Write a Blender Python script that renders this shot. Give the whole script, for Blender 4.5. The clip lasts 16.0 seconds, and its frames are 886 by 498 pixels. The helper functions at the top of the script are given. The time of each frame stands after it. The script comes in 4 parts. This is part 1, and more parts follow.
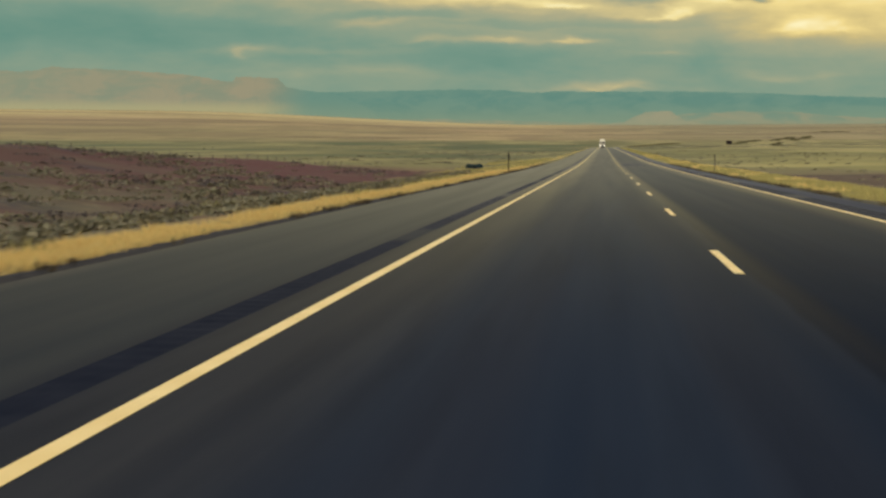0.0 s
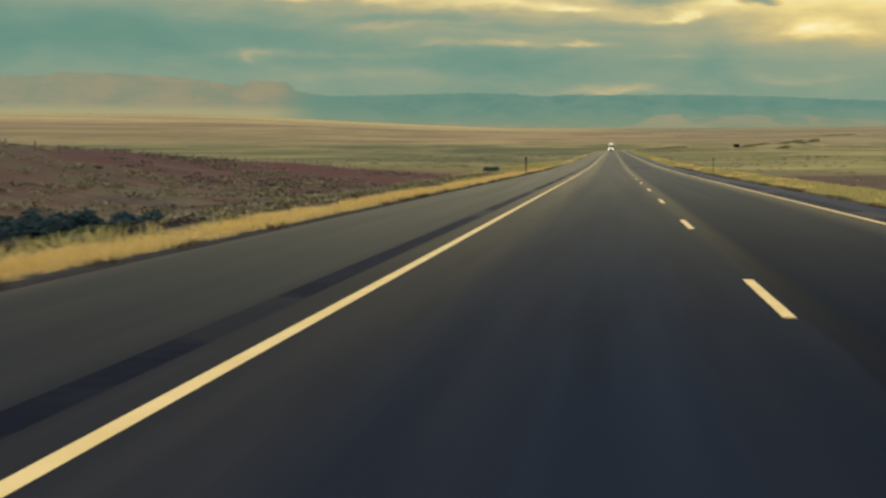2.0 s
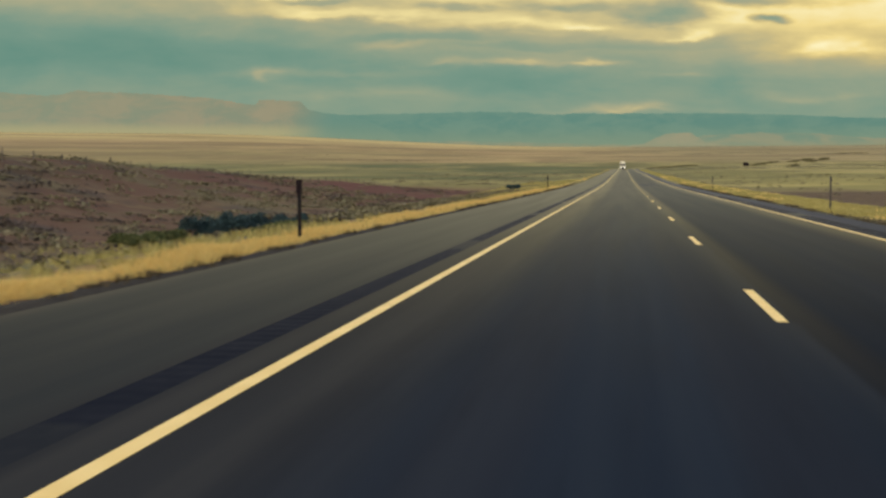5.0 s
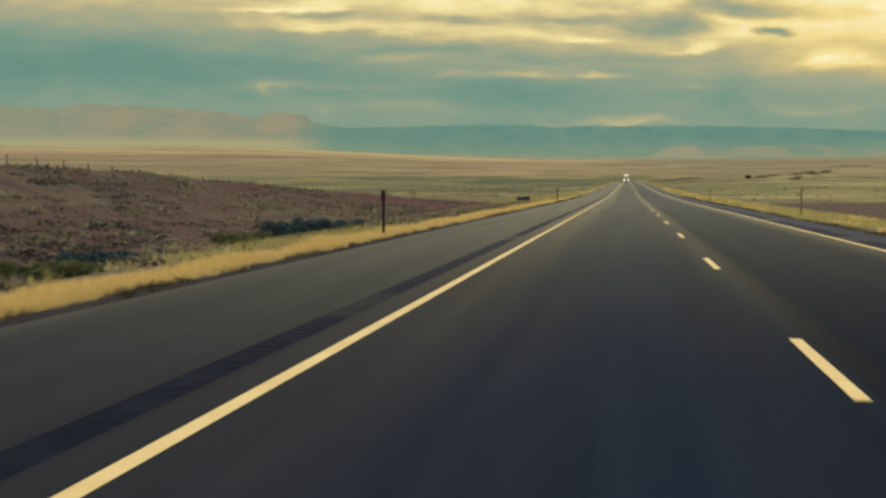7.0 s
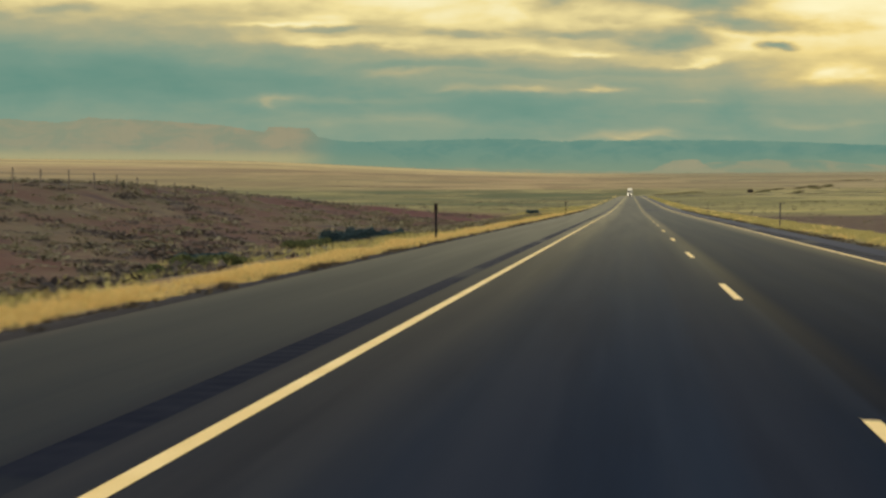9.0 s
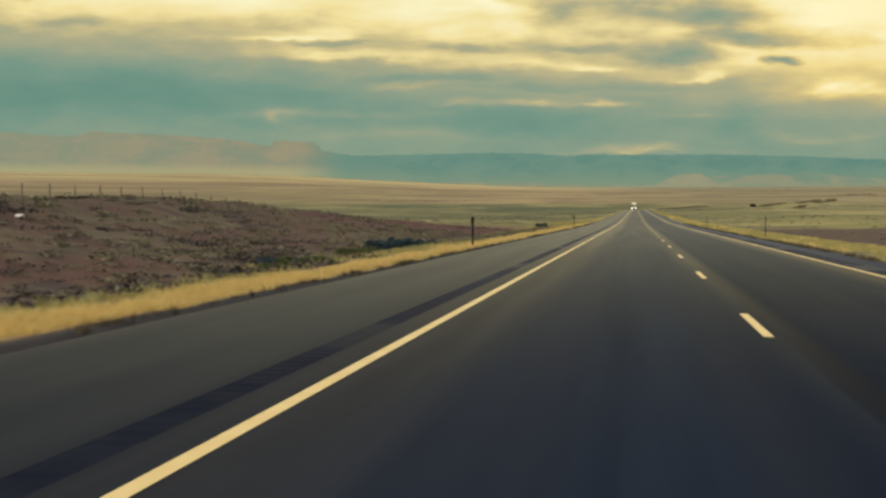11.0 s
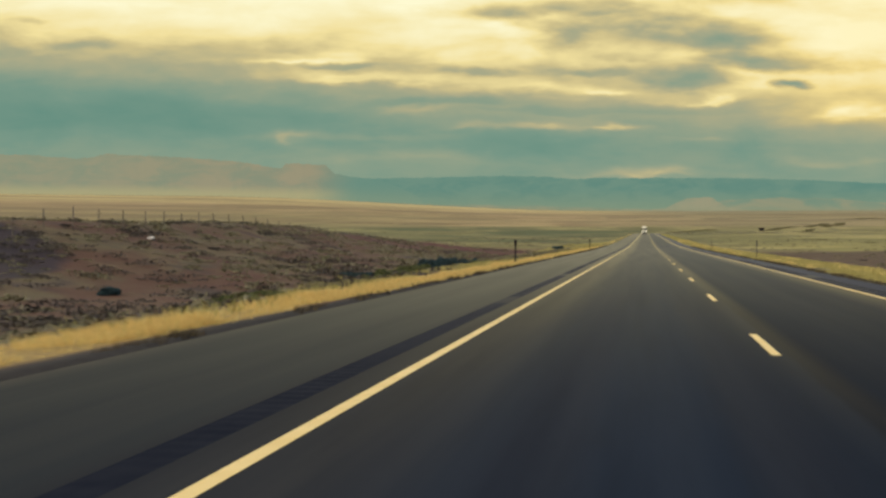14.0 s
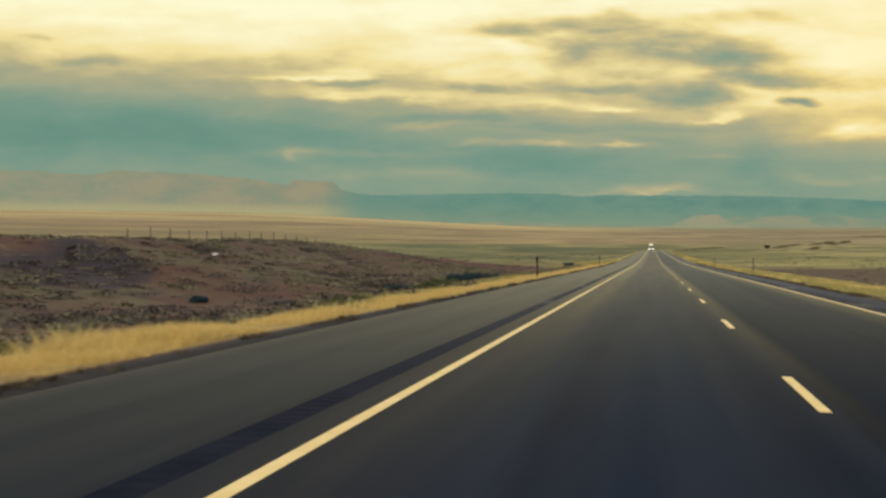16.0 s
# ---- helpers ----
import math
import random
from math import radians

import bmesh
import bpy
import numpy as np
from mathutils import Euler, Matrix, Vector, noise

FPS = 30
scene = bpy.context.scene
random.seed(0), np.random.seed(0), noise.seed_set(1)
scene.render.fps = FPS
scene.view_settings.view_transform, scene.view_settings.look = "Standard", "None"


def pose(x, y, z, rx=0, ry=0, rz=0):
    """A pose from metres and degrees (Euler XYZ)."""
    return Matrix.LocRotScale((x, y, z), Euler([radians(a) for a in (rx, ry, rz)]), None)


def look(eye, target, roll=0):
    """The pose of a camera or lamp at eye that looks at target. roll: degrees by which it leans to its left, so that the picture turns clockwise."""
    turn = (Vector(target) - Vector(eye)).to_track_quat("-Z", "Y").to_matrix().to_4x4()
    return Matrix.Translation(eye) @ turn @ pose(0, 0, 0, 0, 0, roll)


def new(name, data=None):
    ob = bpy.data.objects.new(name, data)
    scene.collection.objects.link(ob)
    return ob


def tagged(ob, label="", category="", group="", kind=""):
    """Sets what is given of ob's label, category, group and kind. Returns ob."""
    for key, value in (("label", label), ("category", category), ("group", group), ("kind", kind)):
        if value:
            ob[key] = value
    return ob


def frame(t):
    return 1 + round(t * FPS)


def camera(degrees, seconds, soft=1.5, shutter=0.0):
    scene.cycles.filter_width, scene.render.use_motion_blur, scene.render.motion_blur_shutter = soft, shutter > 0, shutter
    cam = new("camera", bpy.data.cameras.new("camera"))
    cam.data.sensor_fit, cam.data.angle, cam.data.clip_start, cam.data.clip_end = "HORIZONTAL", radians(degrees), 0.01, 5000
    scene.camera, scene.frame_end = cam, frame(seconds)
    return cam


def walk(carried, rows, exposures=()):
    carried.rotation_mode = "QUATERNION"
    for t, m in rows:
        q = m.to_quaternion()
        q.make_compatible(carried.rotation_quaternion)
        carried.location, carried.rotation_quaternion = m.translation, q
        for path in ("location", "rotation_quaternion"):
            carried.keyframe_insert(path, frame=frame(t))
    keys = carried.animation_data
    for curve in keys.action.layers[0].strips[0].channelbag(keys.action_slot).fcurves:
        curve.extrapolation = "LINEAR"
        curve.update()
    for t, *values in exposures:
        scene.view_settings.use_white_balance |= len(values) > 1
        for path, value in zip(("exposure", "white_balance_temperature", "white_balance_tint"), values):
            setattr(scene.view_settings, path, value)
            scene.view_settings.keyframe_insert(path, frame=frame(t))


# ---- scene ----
SOFT, SHUT = 2.6, 1.0
cam = camera(38.62, 16.0, soft=SOFT, shutter=SHUT)
# seconds, x, y, z, yaw, pitch, roll
ROWS = [
    (0.0, -1.401, 1.114, 1.2342, 7.199, -4.346, -0.027),
    (0.5, -1.395, -1.126, 1.2327, 7.303, -4.344, -0.005),
    (1.0, -1.390, -3.377, 1.2442, 7.402, -4.320, 0.014),
    (1.5, -1.386, -5.640, 1.2480, 7.494, -4.277, 0.032),
    (2.0, -1.383, -7.922, 1.2559, 7.595, -4.186, 0.048),
    (2.5, -1.381, -10.181, 1.2638, 7.722, -4.079, 0.061),
    (3.0, -1.379, -12.445, 1.2776, 7.841, -3.951, 0.073),
    (3.5, -1.373, -14.693, 1.2814, 7.935, -3.804, 0.083),
    (4.0, -1.366, -16.928, 1.2895, 8.001, -3.648, 0.091),
    (6.5, -1.391, -27.795, 1.2683, 8.245, -2.938, 0.100),
    (7.0, -1.391, -29.984, 1.2691, 8.282, -2.789, 0.096),
    (7.5, -1.387, -32.178, 1.2697, 8.333, -2.637, 0.090),
    (8.0, -1.387, -34.360, 1.2660, 8.367, -2.483, 0.082),
    (8.5, -1.385, -36.634, 1.2715, 8.407, -2.325, 0.072),
    (9.0, -1.382, -38.912, 1.2713, 8.444, -2.161, 0.060),
    (11.5, -1.375, -50.069, 1.2579, 8.699, -1.368, -0.030),
    (12.0, -1.392, -52.276, 1.2587, 8.773, -1.193, -0.053),
    (12.5, -1.400, -54.482, 1.2487, 8.851, -1.017, -0.079),
    (13.0, -1.408, -56.533, 1.2475, 8.936, -0.838, -0.107),
    (13.5, -1.413, -58.721, 1.2641, 9.017, -0.673, -0.137),
    (14.0, -1.427, -60.871, 1.2766, 9.085, -0.505, -0.168),
    (14.5, -1.411, -63.056, 1.2749, 9.154, -0.303, -0.202),
    (15.0, -1.396, -65.258, 1.2799, 9.223, -0.108, -0.238),
    (15.5, -1.410, -67.405, 1.2760, 9.308, 0.076, -0.275),
    (16.0, -1.419, -69.628, 1.2834, 9.384, 0.253, -0.315),
]
walk(cam, [(t, pose(x, y, z, 90 + pitch, roll, yaw)) for t, x, y, z, yaw, pitch, roll in ROWS])

# ---- light: a high overcast with yellow breaks, the sun behind it ----
SUN_EL, SUN_AZ = radians(28), radians(128)      # azimuth: left of the road's direction is plus
sun = new("sun", bpy.data.lights.new("sun", "SUN"))
sun.data.energy, sun.data.angle, sun.data.color = 1.7, radians(12), (1.0, 0.83, 0.55)
sun.matrix_world = look((-50 * math.sin(SUN_AZ) * math.cos(SUN_EL), 50 * math.cos(SUN_AZ) * math.cos(SUN_EL), 50 * math.sin(SUN_EL)), (0, 0, 0))


class Nodes:
    """Short hand for node trees."""

    def __init__(self, tree, keep=False):
        self.tree = tree
        if not keep:
            tree.nodes.clear()

    def add(self, kind, **values):
        n = self.tree.nodes.new(kind)
        for k, v in values.items():
            setattr(n, k, v)
        return n

    def put(self, socket, v):
        if isinstance(v, bpy.types.NodeSocket):
            self.tree.links.new(v, socket)
        elif isinstance(v, (tuple, list)) and len(v) == 3 and socket.type == "RGBA":
            socket.default_value = (*v, 1)
        else:
            socket.default_value = v

    def math(self, op, a, b=0.0, c=0.0, clamp=False):
        n = self.add("ShaderNodeMath", operation=op, use_clamp=clamp)
        for s, v in zip(n.inputs, (a, b, c)):
            self.put(s, v)
        return n.outputs[0]

    def vmath(self, op, a, b=(0, 0, 0)):
        n = self.add("ShaderNodeVectorMath", operation=op)
        self.put(n.inputs[0], a), self.put(n.inputs[1], b)
        return n.outputs[0]

    def xyz(self, v):
        n = self.add("ShaderNodeSeparateXYZ")
        self.put(n.inputs[0], v)
        return n.outputs

    def join(self, x, y, z=0.0):
        n = self.add("ShaderNodeCombineXYZ")
        for s, v in zip(n.inputs, (x, y, z)):
            self.put(s, v)
        return n.outputs[0]

    def noise(self, vec, scale, detail=4.0, rough=0.55, distortion=0.0):
        n = self.add("ShaderNodeTexNoise")
        self.put(n.inputs["Vector"], vec)
        for k, v in (("Scale", scale), ("Detail", detail), ("Roughness", rough), ("Distortion", distortion)):
            n.inputs[k].default_value = v
        return n.outputs[0]

    def step(self, v, lo, hi, to0=0.0, to1=1.0):
        n = self.add("ShaderNodeMapRange", interpolation_type="SMOOTHSTEP")
        for k, a in (("Value", v), ("From Min", lo), ("From Max", hi), ("To Min", to0), ("To Max", to1)):
            self.put(n.inputs[k], a)
        return n.outputs[0]

    def mix(self, f, a, b, blend="MIX"):
        n = self.add("ShaderNodeMix", data_type="RGBA", blend_type=blend)
        self.put(n.inputs[0], f), self.put(n.inputs[6], a), self.put(n.inputs[7], b)
        return n.outputs[2]

    def ramp(self, f, stops):
        n = self.add("ShaderNodeValToRGB")
        e = n.color_ramp.elements
        while len(e) < len(stops):
            e.new(0.5)
        for el, (p, c) in zip(e, stops):
            el.position, el.color = p, (*c, 1)
        self.put(n.inputs[0], f)
        return n.outputs[0]


def rgb(r, g, b):
    """Linear colour from 0..255 display values."""
    return tuple(((v / 255 + 0.055) / 1.055) ** 2.4 if v > 10 else v / 255 / 12.92 for v in (r, g, b))


def build_sky():
    world = bpy.data.worlds.new("sky")
    scene.world = world
    world.use_nodes = True
    N = Nodes(world.node_tree)
    gen = N.add("ShaderNodeTexCoord").outputs["Generated"]
    # plane coordinates round the middle of the view to the north-west: right and up, in tangents
    turn = N.add("ShaderNodeVectorRotate", rotation_type="Z_AXIS")
    N.put(turn.inputs["Vector"], gen)
    turn.inputs["Angle"].default_value = radians(-9.34)
    x, y, z = N.xyz(turn.outputs[0])
    front = N.step(y, 0.15, 0.5)
    yy = N.math("MAXIMUM", y, 0.15)
    U, V = N.math("DIVIDE", x, yy), N.math("DIVIDE", z, yy)
    flat = N.join(U, N.math("MULTIPLY", V, 3.0), 0.0)
    w1 = N.math("SUBTRACT", N.noise(flat, 11.0, 4.0, 0.55), 0.5)
    w2 = N.math("SUBTRACT", N.noise(N.vmath("ADD", flat, (3.1, 7.7, 0)), 11.0, 4.0, 0.55), 0.5)
    U2 = N.math("MULTIPLY_ADD", w1, 0.12, U)
    V2 = N.math("MULTIPLY_ADD", w2, 0.03, V)
    # brightness: a grey-green bank low down, cream above it, broken by streaks
    over_edge = N.math("SUBTRACT", V2, N.math("MULTIPLY_ADD", U2, -0.075, 0.118))
    soft = N.step(U2, -0.1, 0.2, 0.028, 0.036)
    bright = N.step(N.math("DIVIDE", over_edge, soft), -1.3, 1.0, 0.20, 0.86)
    bright = N.math("ADD", bright, N.step(V2, 0.095, 0.05, 0.03, 0.15))
    bright = N.math("ADD", bright, N.step(over_edge, 0.01, 0.07, 0.0, 0.16))
    puff = N.math("SUBTRACT", N.noise(N.join(U, N.math("MULTIPLY_ADD", V, 2.1, 0.4), 1.3), 15.0, 5.0, 0.55, 0.3), 0.5)
    bright = N.math("MULTIPLY_ADD", puff, 0.3, bright)
    lay = N.math("SUBTRACT", N.noise(N.join(U, N.math("MULTIPLY", V, 6.0)), 8.0, 7.0, 0.58, 0.3), 0.5)
    bright = N.math("MULTIPLY_ADD", lay, 0.26, bright)

    ragged = N.math("SUBTRACT", N.noise(N.join(U, N.math("MULTIPLY_ADD", V, 2.6, 0.7), 2.2), 22.0, 3.5, 0.5, 0.3), 0.5)
    billow = N.math("SUBTRACT", N.noise(N.join(U, N.math("MULTIPLY_ADD", V, 1.8, 0.2), 4.4), 9.0, 3.0, 0.5, 0.4), 0.5)

    def blob(u, v, wu, wv, gain):
        """A cloud or a break: centre and half size in thousandths, right and up of the view's middle; flatter below, torn edges."""
        du = N.math("DIVIDE", N.math("SUBTRACT", U2, u / 1000), wu / 1000)
        dv = N.math("DIVIDE", N.math("SUBTRACT", V2, v / 1000), wv / 1000)
        dv = N.math("MAXIMUM", dv, N.math("MULTIPLY", dv, -1.5))
        q = N.math("ADD", N.math("MULTIPLY", du, du), N.math("MULTIPLY", dv, dv))
        q = N.math("MAXIMUM", N.math("ADD", N.math("MULTIPLY_ADD", ragged, 1.3, q), N.math("MULTIPLY", billow, 1.2)), 0.0)
        return N.math("MULTIPLY", N.math("EXPONENT", N.math("MULTIPLY", q, -0.9)), abs(gain))

    DARK = [(73, 177, 82.0, 10.5, -0.36), (120, 185, 28.0, 11.5, -0.24), (174, 157, 78.0, 17.5, -0.42), (158, 144, 51.4, 6.3, -0.2),
            (239, 187, 49.2, 10.7, -0.26), (282, 139, 66.0, 10.5, -0.42), (201, 125, 36.7, 11.6, -0.34), (286, 119, 22.0, 5.2, -0.5),
            (134, 130, 35.8, 4.9, -0.2), (31, 134, 35.8, 4.9, -0.22), (-110, 152, 50.1, 8.0, -0.2), (-86, 135, 38.0, 3.6, -0.2),
            (-329, 169, 25.9, 3.6, -0.16), (-275, 151, 31.3, 6.3, -0.2), (6, 107, 76.0, 5.4, -0.2), (154, 101, 111.8, 7.2, -0.14)]
    LIGHT = [(64, 118, 42.5, 5.4, 0.16), (134, 115, 24.6, 3.1, 0.22), (197, 109, 20.1, 3.1, 0.2), (245, 118, 29.1, 7.2, 0.14),
             (335, 99, 24.6, 5.4, 0.34), (-126, 139, 38.0, 2.7, 0.2), (-63, 125, 67.1, 4.5, 0.26), (-29, 102, 26.8, 4.5, 0.16),
             (64, 87, 49.2, 3.1, 0.24), (147, 86, 18.8, 2.2, 0.26), (201, 80, 22.4, 2.2, 0.12), (150, 49, 58.0, 5.0, 0.25), (184, 48, 28.0, 2.4, 0.10),
             (312, 62, 40.2, 4.5, 0.12), (-108, 76, 10.0, 5.0, 0.2), (-76, 80, 67.1, 4.0, 0.1), (-39, 63, 62.6, 6.3, 0.1), (20, 96, 90.0, 14.0, 0.12)]
    MASS = [(190, 148, 150.0, 38.0, -0.28), (90, 174, 120.0, 22.0, -0.14), (20, 130, 120.0, 16.0, -0.16), (-210, 146, 190.0, 14.0, -0.14)]
    BANK = [(96, 71, 67.1, 8.9, -0.12), (69, 100, 40.2, 4.0, -0.1), (243, 72, 22.4, 26.8, -0.1), (-249, 94, 116.2, 22.4, -0.1)]
    # clouds that overlap hide one another; breaks add up
    cover = N.math("MULTIPLY", 0.0, 0.0)
    for b in DARK:
        cover = N.math("SMOOTH_MAX", cover, blob(*b), 0.08)
    mass = N.math("MULTIPLY", N.step(N.noise(N.join(U, N.math("MULTIPLY", V, 3.2), 7.7), 10.0, 3.0, 0.5, 0.4), 0.3, 0.66), 0.9)
    for b in MASS:
        bright = N.math("SUBTRACT", bright, N.math("MULTIPLY", blob(*b), mass))
    bright = N.math("SUBTRACT", bright, N.math("MULTIPLY", cover, 1.05))
    for b in BANK:
        bright = N.math("SUBTRACT", bright, blob(*b))
    for b in LIGHT:
        bright = N.math("ADD", bright, blob(*b))
    cloud = N.ramp(bright, [(0.0, rgb(100, 142, 128)), (0.2, rgb(120, 151, 134)), (0.38, rgb(146, 160, 136)), (0.54, rgb(174, 171, 136)),
                            (0.66, rgb(207, 192, 139)), (0.80, rgb(242, 224, 158)), (1.0, rgb(255, 250, 210))])
    cloud = N.mix(N.math("MULTIPLY", N.step(U2, 0.16, 0.36, 0.0, 0.8), N.step(bright, 0.45, 0.75)), cloud, (1.0, 0.93, 0.78), "MULTIPLY")
    # the rest of the sky: an even bright overcast, with a Nishita sky behind it
    sky = N.add("ShaderNodeTexSky", sky_type="NISHITA", sun_disc=False, sun_elevation=SUN_EL, sun_rotation=-SUN_AZ)
    over = N.mix(N.step(N.noise(N.vmath("MULTIPLY", gen, (1, 1, 2)), 3.0, 5.0), 0.35, 0.65), (0.47, 0.49, 0.56), (0.73, 0.72, 0.69))
    veil = N.mix(0.04, over, sky.outputs[0])
    inview = N.math("MULTIPLY", front, N.step(V, 0.32, 0.19))
    col = N.mix(inview, veil, cloud)
    bg = N.add("ShaderNodeBackground")
    N.put(bg.inputs[0], col)
    bg.inputs[1].default_value = 1.0
    out = N.add("ShaderNodeOutputWorld")
    N.put(out.inputs[0], bg.outputs[0])


build_sky()

# ---- materials ----


def material(name, paint, rough=0.8, metal=0.0, bump=None, spec=0.5, gloss=None, rubber=0.0):
    """paint(N, coord) returns a colour; bump: (scale, strength, distance) of a fine relief; gloss: (ior, colour, colour, roughness) of a sheen at low angles, streaked along the road; rubber: the share of it that tyres have dulled in the lane's middle."""
    m = bpy.data.materials.new(name)
    m.use_nodes = True
    N = Nodes(m.node_tree)
    coord = N.add("ShaderNodeTexCoord").outputs["Object"]
    out = N.add("ShaderNodeOutputMaterial")
    b = N.add("ShaderNodeBsdfPrincipled")
    N.put(b.inputs["Base Color"], paint(N, coord) if callable(paint) else paint)
    N.put(b.inputs["Roughness"], rough(N, coord) if callable(rough) else rough)
    b.inputs["Metallic"].default_value = metal
    b.inputs["Specular IOR Level"].default_value = spec
    if bump:
        n = N.add("ShaderNodeBump")
        n.inputs["Strength"].default_value, n.inputs["Distance"].default_value = bump[1], bump[2]
        N.put(n.inputs["Height"], N.noise(coord, bump[0], 3.0, 0.7))
        N.put(b.inputs["Normal"], n.outputs[0])
    N.put(out.inputs[0], b.outputs[0])
    if gloss:
        x, y, z = N.xyz(coord)
        streak = N.noise(N.join(N.math("MULTIPLY", x, 1.6), N.math("MULTIPLY", y, 0.04)), 1.0, 3.0, 0.5)
        fr, g, mx = N.add("ShaderNodeFresnel"), N.add("ShaderNodeBsdfGlossy"), N.add("ShaderNodeMixShader")
        fr.inputs["IOR"].default_value, g.inputs["Roughness"].default_value = gloss[0], gloss[3]
        sheen = N.mix(N.step(streak, 0.3, 0.7), gloss[1], gloss[2])
        if rubber:
            worn = N.math("ADD", N.math("MULTIPLY", N.step(x, -3.2, -2.2), N.step(x, 0.15, -0.5)), N.math("MULTIPLY", N.math("MULTIPLY", N.step(x, 0.2, 0.5), N.step(x, 3.5, 2.6)), 1.4))
            sheen = N.mix(N.math("MULTIPLY", worn, rubber), sheen, (0.15, 0.16, 0.165))
        N.put(g.inputs["Color"], sheen)
        N.put(mx.inputs[0], fr.outputs[0]), N.put(mx.inputs[1], b.outputs[0]), N.put(mx.inputs[2], g.outputs[0]), N.put(out.inputs[0], mx.outputs[0])
    return m


def plain(a, b, scale, detail=5.0):
    """Paint that varies between two colours at two sizes."""
    def paint(N, co):
        f = N.math("MULTIPLY_ADD", N.noise(co, scale * 6, 3.0), 0.4, N.math("MULTIPLY", N.noise(co, scale, detail), 0.6))
        return N.mix(N.step(f, 0.35, 0.65), a, b)
    return paint


def lane_paint(N, co):
    x, y, z = N.xyz(co)
    streak = N.noise(N.join(N.math("MULTIPLY", x, 2.2), N.math("MULTIPLY", y, 0.05)), 1.0, 3.0, 0.5)
    speck = N.noise(co, 90.0, 2.0, 0.7)
    blot = N.noise(N.join(x, N.math("MULTIPLY", y, 0.06)), 1.6, 5.0, 0.6)
    xw = N.math("MULTIPLY_ADD", N.math("SUBTRACT", N.noise(N.join(0.0, y), 0.35, 3.0), 0.5), 0.16, x)
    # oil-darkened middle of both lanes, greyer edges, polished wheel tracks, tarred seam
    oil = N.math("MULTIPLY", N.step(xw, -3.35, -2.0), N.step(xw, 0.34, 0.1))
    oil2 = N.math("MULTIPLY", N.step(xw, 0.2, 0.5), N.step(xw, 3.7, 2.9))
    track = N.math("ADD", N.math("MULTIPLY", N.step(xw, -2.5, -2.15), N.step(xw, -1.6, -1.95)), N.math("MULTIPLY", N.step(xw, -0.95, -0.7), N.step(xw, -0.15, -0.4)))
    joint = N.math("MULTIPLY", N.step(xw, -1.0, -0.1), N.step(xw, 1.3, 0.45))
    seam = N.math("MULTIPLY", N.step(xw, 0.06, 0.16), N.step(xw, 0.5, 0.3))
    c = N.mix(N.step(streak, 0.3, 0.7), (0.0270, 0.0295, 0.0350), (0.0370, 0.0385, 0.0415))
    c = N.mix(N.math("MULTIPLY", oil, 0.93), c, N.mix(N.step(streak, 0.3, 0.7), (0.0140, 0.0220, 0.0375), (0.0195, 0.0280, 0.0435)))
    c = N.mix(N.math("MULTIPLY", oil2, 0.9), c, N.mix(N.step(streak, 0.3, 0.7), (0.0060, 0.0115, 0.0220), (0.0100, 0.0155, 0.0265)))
    c = N.mix(N.math("MULTIPLY", track, 0.2), c, (0.034, 0.030, 0.031))
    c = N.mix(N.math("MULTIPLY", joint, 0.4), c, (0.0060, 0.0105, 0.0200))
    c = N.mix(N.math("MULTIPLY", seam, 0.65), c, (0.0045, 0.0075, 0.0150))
    c = N.mix(N.step(xw, -3.9, -4.08, 0.0, 0.6), c, (0.0210, 0.0235, 0.0300))
    patch = N.noise(N.join(x, N.math("MULTIPLY", y, 0.25)), 0.9, 5.0, 0.6, 0.6)
    c = N.mix(N.step(patch, 0.52, 0.72, 0.0, 0.22), c, (0.020, 0.024, 0.032))
    c = N.mix(N.step(blot, 0.45, 0.7, 0.0, 0.3), c, (0.008, 0.010, 0.016))
    return N.mix(N.step(speck, 0.58, 0.75, 0.0, 0.3), c, (0.018, 0.022, 0.030))


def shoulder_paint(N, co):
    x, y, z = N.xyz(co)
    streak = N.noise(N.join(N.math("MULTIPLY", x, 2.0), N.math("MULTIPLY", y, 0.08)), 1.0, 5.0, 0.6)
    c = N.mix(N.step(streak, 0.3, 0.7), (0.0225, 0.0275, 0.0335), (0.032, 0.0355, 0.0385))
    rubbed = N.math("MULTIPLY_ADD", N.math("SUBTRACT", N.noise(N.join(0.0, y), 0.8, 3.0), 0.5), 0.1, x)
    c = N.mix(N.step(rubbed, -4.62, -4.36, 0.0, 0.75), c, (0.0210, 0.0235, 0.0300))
    dust = N.math("MULTIPLY", N.step(x, -6.6, -7.15), 0.35)
    c = N.mix(N.math("MULTIPLY", dust, N.noise(co, 1.5, 4.0)), c, (0.2, 0.16, 0.11))
    return N.mix(N.step(N.noise(co, 80.0, 2.0, 0.7), 0.58, 0.75, 0.0, 0.35), c, (0.06, 0.058, 0.056))


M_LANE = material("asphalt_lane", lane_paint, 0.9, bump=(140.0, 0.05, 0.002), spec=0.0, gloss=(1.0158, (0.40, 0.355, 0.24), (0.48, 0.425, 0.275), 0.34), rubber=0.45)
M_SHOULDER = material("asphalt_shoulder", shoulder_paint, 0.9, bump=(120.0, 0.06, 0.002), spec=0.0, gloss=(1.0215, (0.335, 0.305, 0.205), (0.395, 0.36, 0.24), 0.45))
M_RIGHT = material("asphalt_narrow_shoulder", plain((0.028, 0.030, 0.038), (0.044, 0.045, 0.050), 0.7), 0.9, bump=(120.0, 0.3, 0.005), spec=0.0, gloss=(1.011, (0.20, 0.20, 0.21), (0.26, 0.26, 0.26), 0.45))
